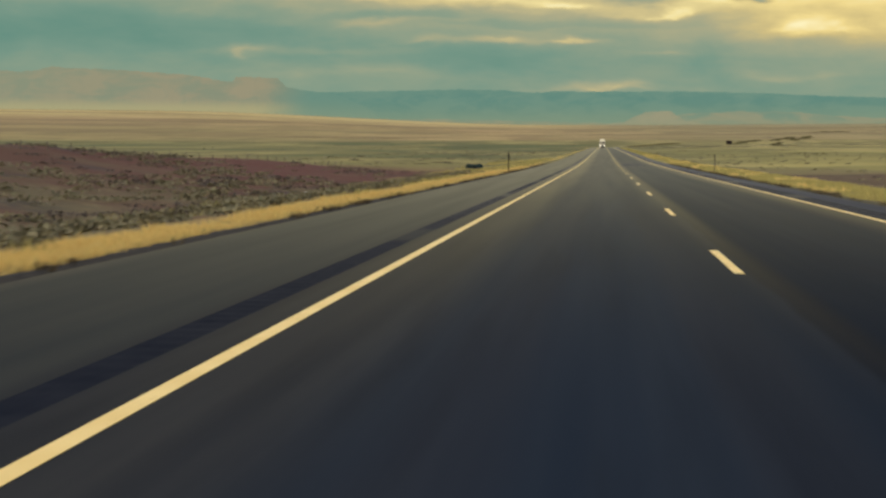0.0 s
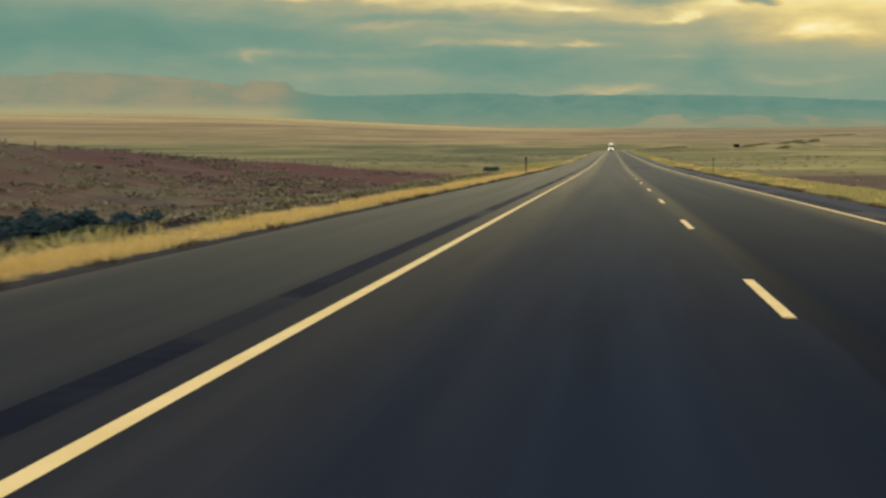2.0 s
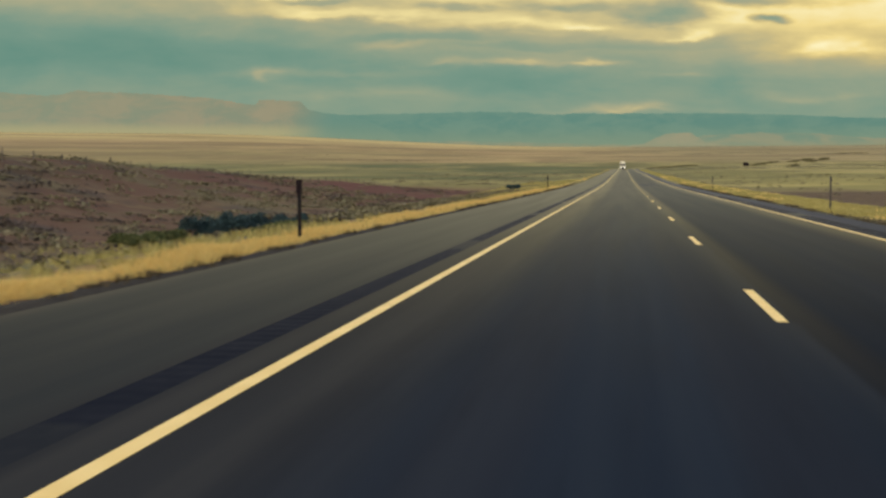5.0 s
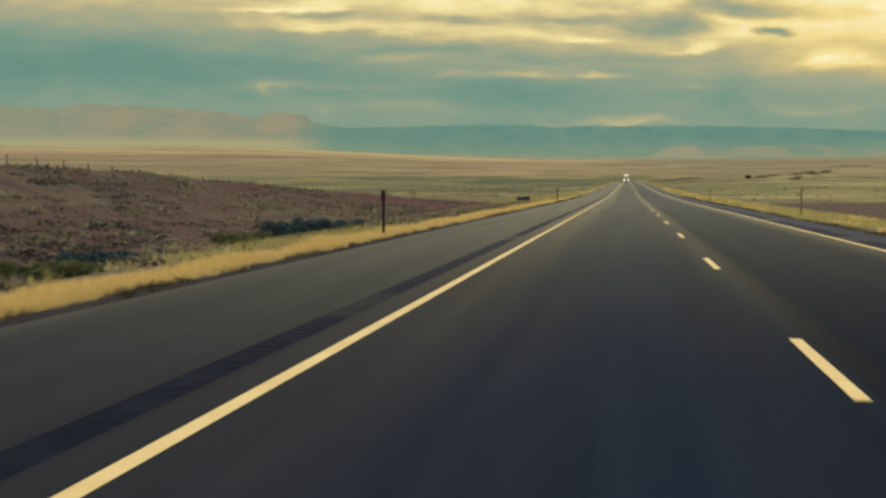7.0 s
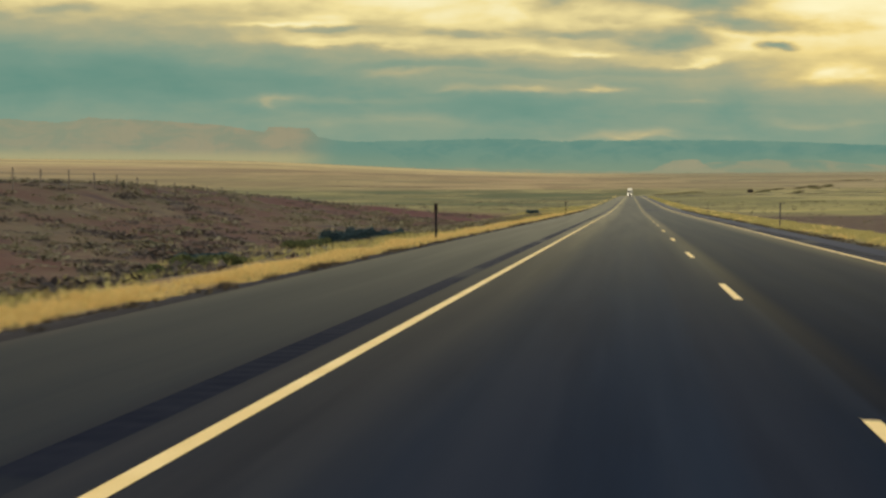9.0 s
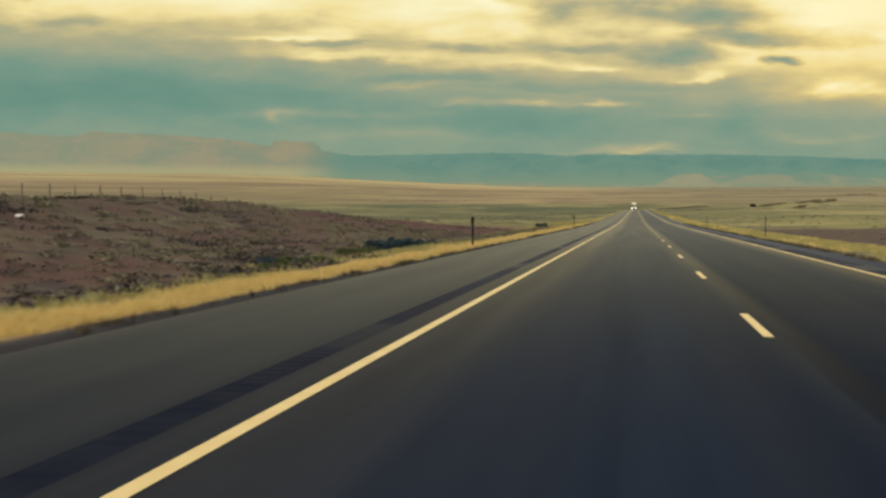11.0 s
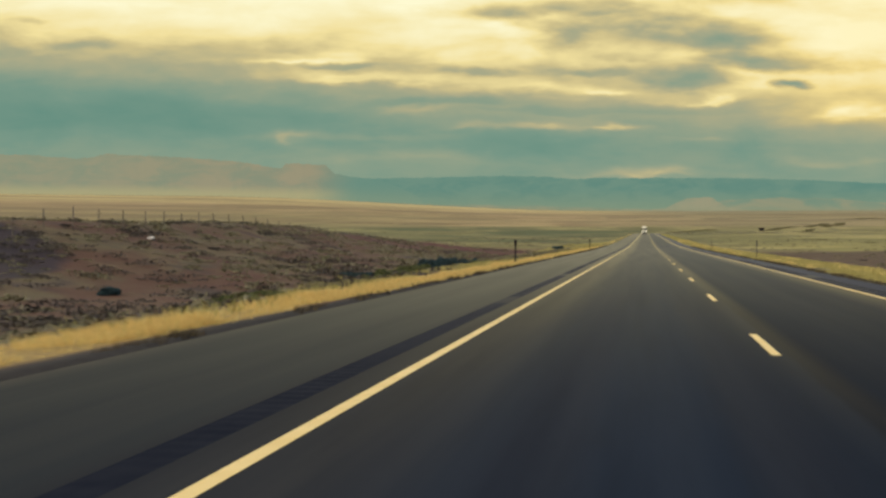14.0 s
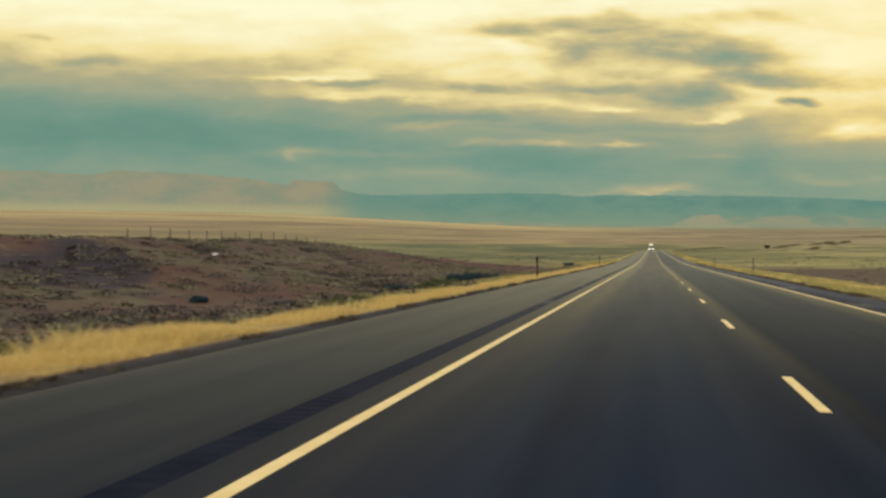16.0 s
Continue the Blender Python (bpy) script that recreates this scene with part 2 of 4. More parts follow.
M_RUMBLE = material("asphalt_milled", plain((0.0115, 0.0145, 0.0235), (0.0185, 0.0215, 0.0305), 1.5), 0.9, bump=(90.0, 0.15, 0.004), spec=0.0, gloss=(1.012, (0.20, 0.19, 0.17), (0.26, 0.24, 0.21), 0.5))

M_UNMILLED = material("asphalt_unmilled", plain((0.0165, 0.0200, 0.0275), (0.0235, 0.0265, 0.0330), 1.5), 0.9, bump=(120.0, 0.1, 0.003), spec=0.0, gloss=(1.016, (0.25, 0.23, 0.18), (0.31, 0.285, 0.215), 0.5))


def worn_paint(N, co):
    c = N.mix(N.step(N.noise(co, 2.0, 4.0), 0.3, 0.7), (0.81, 0.58, 0.195), (0.90, 0.675, 0.265))
    wear = N.math("MULTIPLY", N.step(N.noise(co, 45.0, 4.0, 0.7), 0.58, 0.70), N.step(N.noise(co, 1.2, 3.0), 0.35, 0.7))
    return N.mix(N.math("MULTIPLY", wear, 0.7), c, (0.12, 0.11, 0.09))


M_PAINT = material("road_paint", worn_paint, 0.6, bump=(150.0, 0.2, 0.003))


def ground_paint(N, co):
    x, y, z = N.xyz(co)
    r = N.math("SQRT", N.math("ADD", N.math("MULTIPLY", x, x), N.math("MULTIPLY", y, y)))
    # near scrubland
    n1, n2, n3 = N.noise(co, 0.09, 5.0), N.noise(co, 1.1, 6.0, 0.7), N.noise(co, 6.0, 4.0, 0.7)
    soil = N.mix(N.step(n1, 0.38, 0.62), (0.112, 0.067, 0.044), (0.128, 0.092, 0.052))
    soil = N.mix(N.step(n2, 0.5, 0.64, 0.0, 0.75), soil, (0.19, 0.15, 0.075))
    soil = N.mix(N.step(n2, 0.46, 0.36, 0.0, 0.5), soil, (0.06, 0.052, 0.042))
    soil = N.mix(N.step(N.noise(N.join(x, N.math("MULTIPLY", y, 0.5)), 0.16, 4.0, 0.6), 0.44, 0.56, 0.0, 0.7), soil, (0.125, 0.104, 0.055))
    soil = N.mix(N.step(N.noise(N.vmath("ADD", co, (31.0, 7.0, 0.0)), 0.13, 5.0, 0.65), 0.42, 0.58, 0.0, 0.75), soil, (0.104, 0.048, 0.034))
    wave = N.math("MULTIPLY_ADD", N.math("SUBTRACT", N.noise(co, 0.05, 4.0), 0.5), 50.0, y)
    belt = N.math("MULTIPLY", N.step(wave, 46.0, 80.0), N.step(wave, 150.0, 128.0))
    red = N.math("MULTIPLY", belt, N.math("MULTIPLY", N.step(x, -10.0, -12.5), N.step(N.noise(co, 0.11, 5.0, 0.6), 0.34, 0.52, 0.35, 1.0)))
    soil = N.mix(N.math("MULTIPLY", red, 0.9), soil, (0.110, 0.041, 0.034))
    belt2 = N.math("MULTIPLY", N.step(wave, -40.0, -10.0), N.step(wave, 108.0, 96.0))
    brown = N.math("MULTIPLY", belt2, N.step(N.math("MULTIPLY_ADD", N.math("SUBTRACT", n1, 0.5), 6.0, x), 8.6, 9.6))
    soil = N.mix(N.step(n3, 0.55, 0.75, 0.0, 0.4), soil, (0.17, 0.125, 0.078))
    soil = N.mix(N.step(N.noise(co, 0.22, 5.0, 0.6), 0.56, 0.68, 0.0, 0.6), soil, (0.045, 0.040, 0.042))
    wander = N.math("MULTIPLY", N.math("SUBTRACT", N.noise(co, 0.09, 4.0), 0.5), 16.0)
    xd, yd = N.math("ADD", x, wander), N.math("ADD", y, wander)
    drift = N.math("MULTIPLY", N.math("MULTIPLY", N.step(xd, -25.5, -27.0), N.step(xd, -34.0, -32.0)), N.math("MULTIPLY", N.step(yd, -6.0, -8.0), N.step(yd, -20.0, -16.0)))
    soil = N.mix(N.math("MULTIPLY", drift, 0.85), soil, (0.040, 0.034, 0.040))
    olive = N.math("MULTIPLY", N.math("MULTIPLY", N.step(x, -19.0, -13.0), N.step(x, -9.0, -10.0)), N.step(N.noise(co, 0.2, 4.0), 0.36, 0.56))
    soil = N.mix(N.math("MULTIPLY", olive, 0.85), soil, (0.145, 0.122, 0.068))
    # verges: gravel and straw
    straw = N.math("MULTIPLY", N.step(x, -7.75, -8.05), N.step(x, -10.0, -8.9))
    soil = N.mix(N.math("MULTIPLY", straw, N.step(y, 80.0, 170.0, 0.8, 0.25)), soil, (0.36, 0.25, 0.09))
    gravel = N.math("MULTIPLY", N.step(x, -7.95, -7.65), N.step(x, 5.9, 5.5))
    soil = N.mix(gravel, soil, N.mix(n3, (0.020, 0.019, 0.020), (0.062, 0.053, 0.043)))
    strawr = N.math("MULTIPLY", N.step(x, 6.0, 6.6), N.step(x, 10.5, 8.6))
    soil = N.mix(N.math("MULTIPLY", strawr, N.step(N.noise(N.join(x, N.math("MULTIPLY", y, 0.3)), 0.35, 4.0, 0.6), 0.42, 0.6, 0.2, 0.9)), soil, (0.31, 0.26, 0.10))
    soil = N.mix(N.math("MULTIPLY", N.step(x, 5.0, 6.0), 0.5), soil, (0.25, 0.225, 0.09))
    # grass fields further out
    s1 = N.noise(N.join(x, N.math("MULTIPLY", y, 0.3)), 0.02, 7.0, 0.6, 0.8)
    s2 = N.noise(N.join(x, N.math("MULTIPLY", y, 0.45)), 0.006, 7.0, 0.6, 0.8)
    s3 = N.noise(co, 0.05, 5.0, 0.65)
    field = N.mix(N.step(s1, 0.45, 0.56), (0.20, 0.175, 0.066), (0.36, 0.30, 0.115))
    field = N.mix(N.math("MULTIPLY", N.step(x, 12.0, 22.0), N.step(r, 420.0, 330.0, 0.0, 0.8)), field, N.mix(N.step(s1, 0.42, 0.6), (0.25, 0.22, 0.075), (0.37, 0.315, 0.11)))
    field = N.mix(N.step(s3, 0.54, 0.68, 0.0, 0.6), field, (0.15, 0.125, 0.06))
    green = N.math("MULTIPLY", N.math("MULTIPLY", N.step(r, 140.0, 260.0), N.step(r, 1500.0, 800.0)), N.step(x, 60.0, -40.0, 0.1, 1.0))
    field = N.mix(N.math("MULTIPLY", green, N.step(s2, 0.42, 0.56, 0.25, 0.9)), field, (0.088, 0.102, 0.044))
    # thin dark water-courses that wind over the grass
    vein = N.step(N.math("ABSOLUTE", N.math("SUBTRACT", N.noise(N.join(N.math("MULTIPLY", x, 0.6), y), 0.011, 4.0, 0.5, 0.5), 0.52)), 0.018, 0.005)
    field = N.mix(N.math("MULTIPLY", vein, N.step(r, 150.0, 300.0, 0.0, 0.6)), field, (0.075, 0.075, 0.04))
    # the far plain: bands across of olive, brown and bleached grass, with distance haze painted over them
    s4 = N.noise(N.join(N.math("MULTIPLY", x, 0.45), y), 0.009, 7.0, 0.65, 1.2)
    far = N.mix(N.step(s2, 0.42, 0.58), (0.27, 0.187, 0.092), (0.45, 0.322, 0.15))
    far = N.mix(N.step(s4, 0.5, 0.6, 0.0, 0.75), far, (0.19, 0.165, 0.075))
    far = N.mix(N.step(s4, 0.44, 0.36, 0.0, 0.7), far, (0.47, 0.37, 0.15))
    far = N.mix(N.step(s1, 0.55, 0.68, 0.0, 0.5), far, (0.24, 0.18, 0.10))
    far = N.mix(N.step(N.noise(co, 0.0018, 4.0, 0.6), 0.45, 0.6, 0.0, 0.5), far, (0.33, 0.225, 0.12))
    far = N.mix(N.math("MULTIPLY", N.step(r, 2300.0, 1300.0, 0.0, 0.55), N.step(x, -80.0, -350.0)), far, N.mix(N.step(s1, 0.42, 0.58), (0.17, 0.155, 0.065), (0.29, 0.245, 0.10)))
    # haze put into the base colour: paler with range, greyer on the right
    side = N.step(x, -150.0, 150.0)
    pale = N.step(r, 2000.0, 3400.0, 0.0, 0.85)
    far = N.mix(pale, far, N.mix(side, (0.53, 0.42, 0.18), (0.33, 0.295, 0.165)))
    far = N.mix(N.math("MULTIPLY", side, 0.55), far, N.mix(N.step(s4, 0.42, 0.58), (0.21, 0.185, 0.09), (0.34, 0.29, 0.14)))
    wash = N.step(N.math("ABSOLUTE", N.math("SUBTRACT", N.noise(N.join(N.math("MULTIPLY", x, 0.55), y), 0.006, 5.0, 0.55, 0.7), 0.5)), 0.016, 0.005)
    far = N.mix(N.math("MULTIPLY", wash, N.math("MULTIPLY", side, 0.85)), far, (0.07, 0.068, 0.035))
    wide = N.noise(N.join(N.math("MULTIPLY", x, 0.3), y), 0.0032, 5.0, 0.55, 0.4)
    far = N.mix(N.step(wide, 0.5, 0.58, 0.0, 0.65), far, (0.20, 0.15, 0.075))
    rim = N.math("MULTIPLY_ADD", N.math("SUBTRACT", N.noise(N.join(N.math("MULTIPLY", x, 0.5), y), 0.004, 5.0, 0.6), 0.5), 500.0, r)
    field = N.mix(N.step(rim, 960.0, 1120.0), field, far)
    left_out = N.step(N.math("MULTIPLY_ADD", N.math("SUBTRACT", N.noise(co, 0.02, 4.0), 0.5), 14.0, N.math("MULTIPLY", x, -1.0)), 33.0, 40.0)
    far_out = N.step(N.math("MULTIPLY_ADD", N.math("SUBTRACT", N.noise(co, 0.02, 4.0), 0.5), 60.0, y), 110.0, 150.0)
    right_out = N.step(N.math("MULTIPLY_ADD", N.math("SUBTRACT", N.noise(co, 0.03, 4.0), 0.5), 8.0, x), 19.0, 23.0)
    out = N.math("MAXIMUM", N.math("MAXIMUM", left_out, far_out), right_out)
    all_over = N.mix(out, soil, field)
    return N.mix(N.math("MULTIPLY", brown, 0.92), all_over, N.mix(N.step(n2, 0.4, 0.6), (0.085, 0.055, 0.038), (0.125, 0.085, 0.05)))


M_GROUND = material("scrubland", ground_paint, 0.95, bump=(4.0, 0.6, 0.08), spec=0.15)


def island(stops, base=0.35):
    """Foliage: a colour a clump, varied along the clump by a fine noise."""
    def paint(N, co):
        rnd = N.add("ShaderNodeNewGeometry").outputs["Random Per Island"]
        c = N.ramp(rnd, stops)
        return N.mix(N.step(N.noise(co, 9.0, 3.0), 0.35, 0.65, 0.0, base), c, tuple(0.55 * v for v in stops[0][1]))
    return paint


M_STRAW = material("dry_grass", island([(0.0, (0.66, 0.47, 0.16)), (0.45, (0.80, 0.58, 0.20)), (0.8, (0.86, 0.66, 0.26)), (1.0, (0.64, 0.56, 0.19))], 0.2), 0.75, spec=0.25)
M_OLIVE = material("olive_dry_grass", island([(0.0, (0.30, 0.26, 0.085)), (0.5, (0.42, 0.36, 0.125)), (0.8, (0.52, 0.44, 0.16)), (1.0, (0.36, 0.35, 0.115))], 0.2), 0.8, spec=0.2)
M_SCRUB = material("sagebrush", island([(0.0, (0.12, 0.105, 0.065)), (0.35, (0.17, 0.15, 0.09)), (0.65, (0.25, 0.22, 0.13)), (0.85, (0.18, 0.18, 0.10)), (1.0, (0.34, 0.29, 0.18))]), 0.9, spec=0.15)
M_CUSHION = material("dark_cushion", island([(0.0, (0.052, 0.046, 0.044)), (0.5, (0.085, 0.072, 0.060)), (1.0, (0.125, 0.105, 0.075))]), 0.9, spec=0.1)
M_DARKSCRUB = material("dark_sagebrush", island([(0.0, (0.075, 0.06, 0.055)), (0.5, (0.10, 0.08, 0.067)), (1.0, (0.14, 0.115, 0.088))]), 0.9, spec=0.15)
M_WEED = material("dead_weed", island([(0.0, (0.05, 0.04, 0.028)), (0.5, (0.085, 0.065, 0.04)), (1.0, (0.14, 0.11, 0.055))]), 0.9, spec=0.15)
M_BRUSH = material("olive_brush", island([(0.0, (0.10, 0.09, 0.045)), (0.5, (0.14, 0.125, 0.06)), (1.0, (0.19, 0.165, 0.08))]), 0.9, spec=0.15)
M_BUSH = material("dark_bush_leaves", island([(0.0, (0.028, 0.056, 0.064)), (0.5, (0.040, 0.074, 0.078)), (1.0, (0.055, 0.092, 0.085))]), 0.8, spec=0.2)
M_GREEN = material("green_weed_leaves", island([(0.0, (0.07, 0.09, 0.035)), (0.5, (0.11, 0.13, 0.05)), (1.0, (0.20, 0.19, 0.07))]), 0.8, spec=0.2)
M_TWIG = material("twig_bark", plain((0.06, 0.045, 0.035), (0.12, 0.09, 0.07), 8.0), 0.9)
M_STEEL = material("weathered_steel", plain((0.05, 0.042, 0.04), (0.10, 0.085, 0.075), 5.0), 0.7, 0.3)
M_TAR = material("blackened_steel", plain((0.009, 0.008, 0.011), (0.02, 0.017, 0.019), 5.0), 0.8, spec=0.12)
M_DARKPLATE = material("dark_plate", plain((0.010, 0.006, 0.009), (0.02, 0.013, 0.016), 9.0), 0.8, spec=0.12)
M_WOOD = material("weathered_post", plain((0.10, 0.08, 0.06), (0.19, 0.155, 0.115), 6.0), 0.9)
M_WIRE = material("fence_wire", plain((0.10, 0.09, 0.08), (0.18, 0.15, 0.13), 3.0), 0.6, 0.6)
M_WHITE = material("white_vehicle_paint", plain((0.78, 0.73, 0.55), (0.86, 0.80, 0.62), 1.0), 0.4)
M_BLACK = material("black_rubber", plain((0.012, 0.012, 0.013), (0.03, 0.03, 0.03), 4.0), 0.8)
M_GLASS = material("tinted_windscreen", plain((0.01, 0.013, 0.016), (0.02, 0.024, 0.028), 1.0), 0.2, spec=0.1)
M_CHROME = material("bright_metal", plain((0.6, 0.6, 0.58), (0.75, 0.74, 0.72), 2.0), 0.2, 1.0)
M_LAMP = material("headlamp_lens", plain((0.8, 0.8, 0.75), (0.9, 0.9, 0.85), 3.0), 0.1)
next(n for n in M_LAMP.node_tree.nodes if n.bl_idname == "ShaderNodeBsdfPrincipled").inputs["Emission Color"].default_value = (1.0, 0.93, 0.75, 1)
next(n for n in M_LAMP.node_tree.nodes if n.bl_idname == "ShaderNodeBsdfPrincipled").inputs["Emission Strength"].default_value = 3.0
M_STONE = material("pale_stone", plain((0.55, 0.5, 0.42), (0.8, 0.76, 0.68), 6.0), 0.8, bump=(20.0, 0.4, 0.02))


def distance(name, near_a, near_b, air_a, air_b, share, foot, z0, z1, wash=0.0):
    """Far hills: their own colour through haze painted as a glow of bright air, thicker and paler towards the foot
    (heights z0 to z1).
    """
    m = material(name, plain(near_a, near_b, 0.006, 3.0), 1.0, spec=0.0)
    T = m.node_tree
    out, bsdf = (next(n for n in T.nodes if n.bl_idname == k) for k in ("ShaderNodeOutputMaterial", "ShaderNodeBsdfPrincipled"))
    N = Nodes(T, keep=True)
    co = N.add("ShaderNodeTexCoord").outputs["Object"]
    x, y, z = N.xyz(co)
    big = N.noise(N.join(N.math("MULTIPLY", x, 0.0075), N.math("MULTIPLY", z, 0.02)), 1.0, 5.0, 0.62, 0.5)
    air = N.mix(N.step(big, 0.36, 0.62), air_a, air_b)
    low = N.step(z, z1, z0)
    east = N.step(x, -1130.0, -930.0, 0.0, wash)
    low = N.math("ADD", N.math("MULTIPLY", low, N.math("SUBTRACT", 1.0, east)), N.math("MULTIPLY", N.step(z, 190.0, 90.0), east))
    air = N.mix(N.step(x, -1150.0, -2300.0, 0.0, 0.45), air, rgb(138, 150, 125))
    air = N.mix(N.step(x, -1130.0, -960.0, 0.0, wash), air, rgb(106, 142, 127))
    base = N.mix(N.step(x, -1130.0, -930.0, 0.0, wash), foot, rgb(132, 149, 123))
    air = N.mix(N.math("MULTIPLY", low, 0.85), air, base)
    # emission stands in for the lit air, mixed over the hills' surface colour
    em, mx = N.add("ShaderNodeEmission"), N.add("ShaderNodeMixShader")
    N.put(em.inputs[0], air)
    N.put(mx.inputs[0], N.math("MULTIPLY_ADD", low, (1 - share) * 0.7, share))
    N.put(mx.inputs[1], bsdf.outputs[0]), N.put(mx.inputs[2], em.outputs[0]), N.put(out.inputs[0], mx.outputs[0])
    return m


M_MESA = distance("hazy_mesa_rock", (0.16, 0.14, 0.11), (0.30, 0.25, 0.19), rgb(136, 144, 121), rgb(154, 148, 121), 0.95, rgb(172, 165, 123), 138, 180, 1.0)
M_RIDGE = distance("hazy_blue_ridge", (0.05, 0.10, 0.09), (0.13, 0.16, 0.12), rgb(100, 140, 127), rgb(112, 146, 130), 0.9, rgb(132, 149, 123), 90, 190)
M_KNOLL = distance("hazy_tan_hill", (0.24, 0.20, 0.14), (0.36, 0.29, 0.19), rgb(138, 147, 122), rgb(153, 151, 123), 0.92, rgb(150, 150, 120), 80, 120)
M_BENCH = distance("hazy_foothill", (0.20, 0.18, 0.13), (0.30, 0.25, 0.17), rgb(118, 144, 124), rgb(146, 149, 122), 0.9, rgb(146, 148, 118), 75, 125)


def let_through(m, share):
    """Thin leaves let some light through."""
    N = Nodes(m.node_tree, keep=True)
    out, bsdf = (next(n for n in N.tree.nodes if n.bl_idname == k) for k in ("ShaderNodeOutputMaterial", "ShaderNodeBsdfPrincipled"))
    tr, mx = N.add("ShaderNodeBsdfTranslucent"), N.add("ShaderNodeMixShader")
    N.put(tr.inputs[0], bsdf.inputs["Base Color"].links[0].from_socket)
    N.put(mx.inputs[0], share), N.put(mx.inputs[1], bsdf.outputs[0]), N.put(mx.inputs[2], tr.outputs[0]), N.put(out.inputs[0], mx.outputs[0])


let_through(M_STRAW, 0.5)
let_through(M_GREEN, 0.3)

# ---- mesh helpers ----


def mesh_ob(name, bm, mat, parent=None, label="", smooth=False):
    me = bpy.data.meshes.new(name)
    bm.to_mesh(me)
    bm.free()
    me.materials.append(mat)
    if smooth:
        for p in me.polygons:
            p.use_smooth = True
    ob = new(name, me)
    if parent:
        ob.parent = parent
    if label:
        ob["label"] = label
    return ob


def part(name, bm, mat, parent, label="", smooth=False):
    return mesh_ob(name, bm, mat, parent, label, smooth)


def raw_ob(name, verts, faces, mat, parent=None, smooth=False):
    me = bpy.data.meshes.new(name)
    me.from_pydata(verts, [], faces)
    me.materials.append(mat)
    if smooth:
        for p in me.polygons:
            p.use_smooth = True
    ob = new(name, me)
    if parent:
        ob.parent = parent
    return ob


def box(bm, cx, cy, cz, sx, sy, sz, bevel=0.0, taper=1.0, lean=0.0):
    """A box about its centre; taper narrows the top, lean shifts it in y; edges bevelled."""
    g = bmesh.ops.create_cube(bm, size=1.0)
    for v in g["verts"]:
        k = taper if v.co.z > 0 else 1.0
        dy = lean if v.co.z > 0 else 0.0
        v.co = (cx + v.co.x * sx * k, cy + v.co.y * sy * k + dy, cz + v.co.z * sz)
    if bevel:
        edges = list({e for v in g["verts"] for e in v.link_edges})
        bmesh.ops.bevel(bm, geom=edges, offset=bevel, segments=2, affect="EDGES", profile=0.6)
    return bm


def tube(bm, a, b, ra, rb=None, n=8):
    a, b, rb = Vector(a), Vector(b), ra if rb is None else rb
    d = b - a
    m = Matrix.Translation((a + b) / 2) @ d.to_track_quat("Z", "Y").to_matrix().to_4x4()
    bmesh.ops.create_cone(bm, cap_ends=True, segments=n, radius1=ra, radius2=rb, depth=d.length, matrix=m)
    return bm


# ---- the lie of the land ----
EDGE_L, EDGE_R = -7.02, 5.05       # pavement edges; the lane line is x = 0
LANE = 3.66


def smooth01(v, lo, hi):
    t = min(1.0, max(0.0, (v - lo) / (hi - lo)))
    return t * t * (3 - 2 * t)


def road_z(y):
    """Level, then a long sag that climbs gently towards the far plain."""
    if y < 68:
        return 0.0
    if y < 193:
        return 3.2e-5 * (y - 68) ** 2
    if y < BEND:
        return 0.5 + 0.008 * (y - 193)
    return far_z(math.hypot(road_x(y), y))


BEND = 590


def road_x(y):
    """The road runs straight, then bends away to the right."""
    return 0.0 if y < BEND else (y - BEND) ** 2 / 400


def far_z(r):
    if r < 68:
        return 0.0
    if r < 193:
        return 3.2e-5 * (r - 68) ** 2
    if r < 650:
        return 0.5 + 0.008 * (r - 193)
    if r < 1000:
        q = r - 650
        return 4.156 + 0.008 * q + 0.018 * q * q / 700
    return 10.106 + 0.026 * (r - 1000)


CREST = ((-400, 1.6), (-60, 1.9), (-20, 2.0), (0, 2.18), (30, 2.3), (42, 2.12), (56, 1.75), (76, 1.25), (93, 0.85), (130, 0.1), (200, 0.0), (9000, 0.0))


def crest_z(y):
    for (a, za), (b, zb) in zip(CREST, CREST[1:]):
        if y < b:
            return za + (zb - za) * smooth01(y, a, b)
    return 0.0


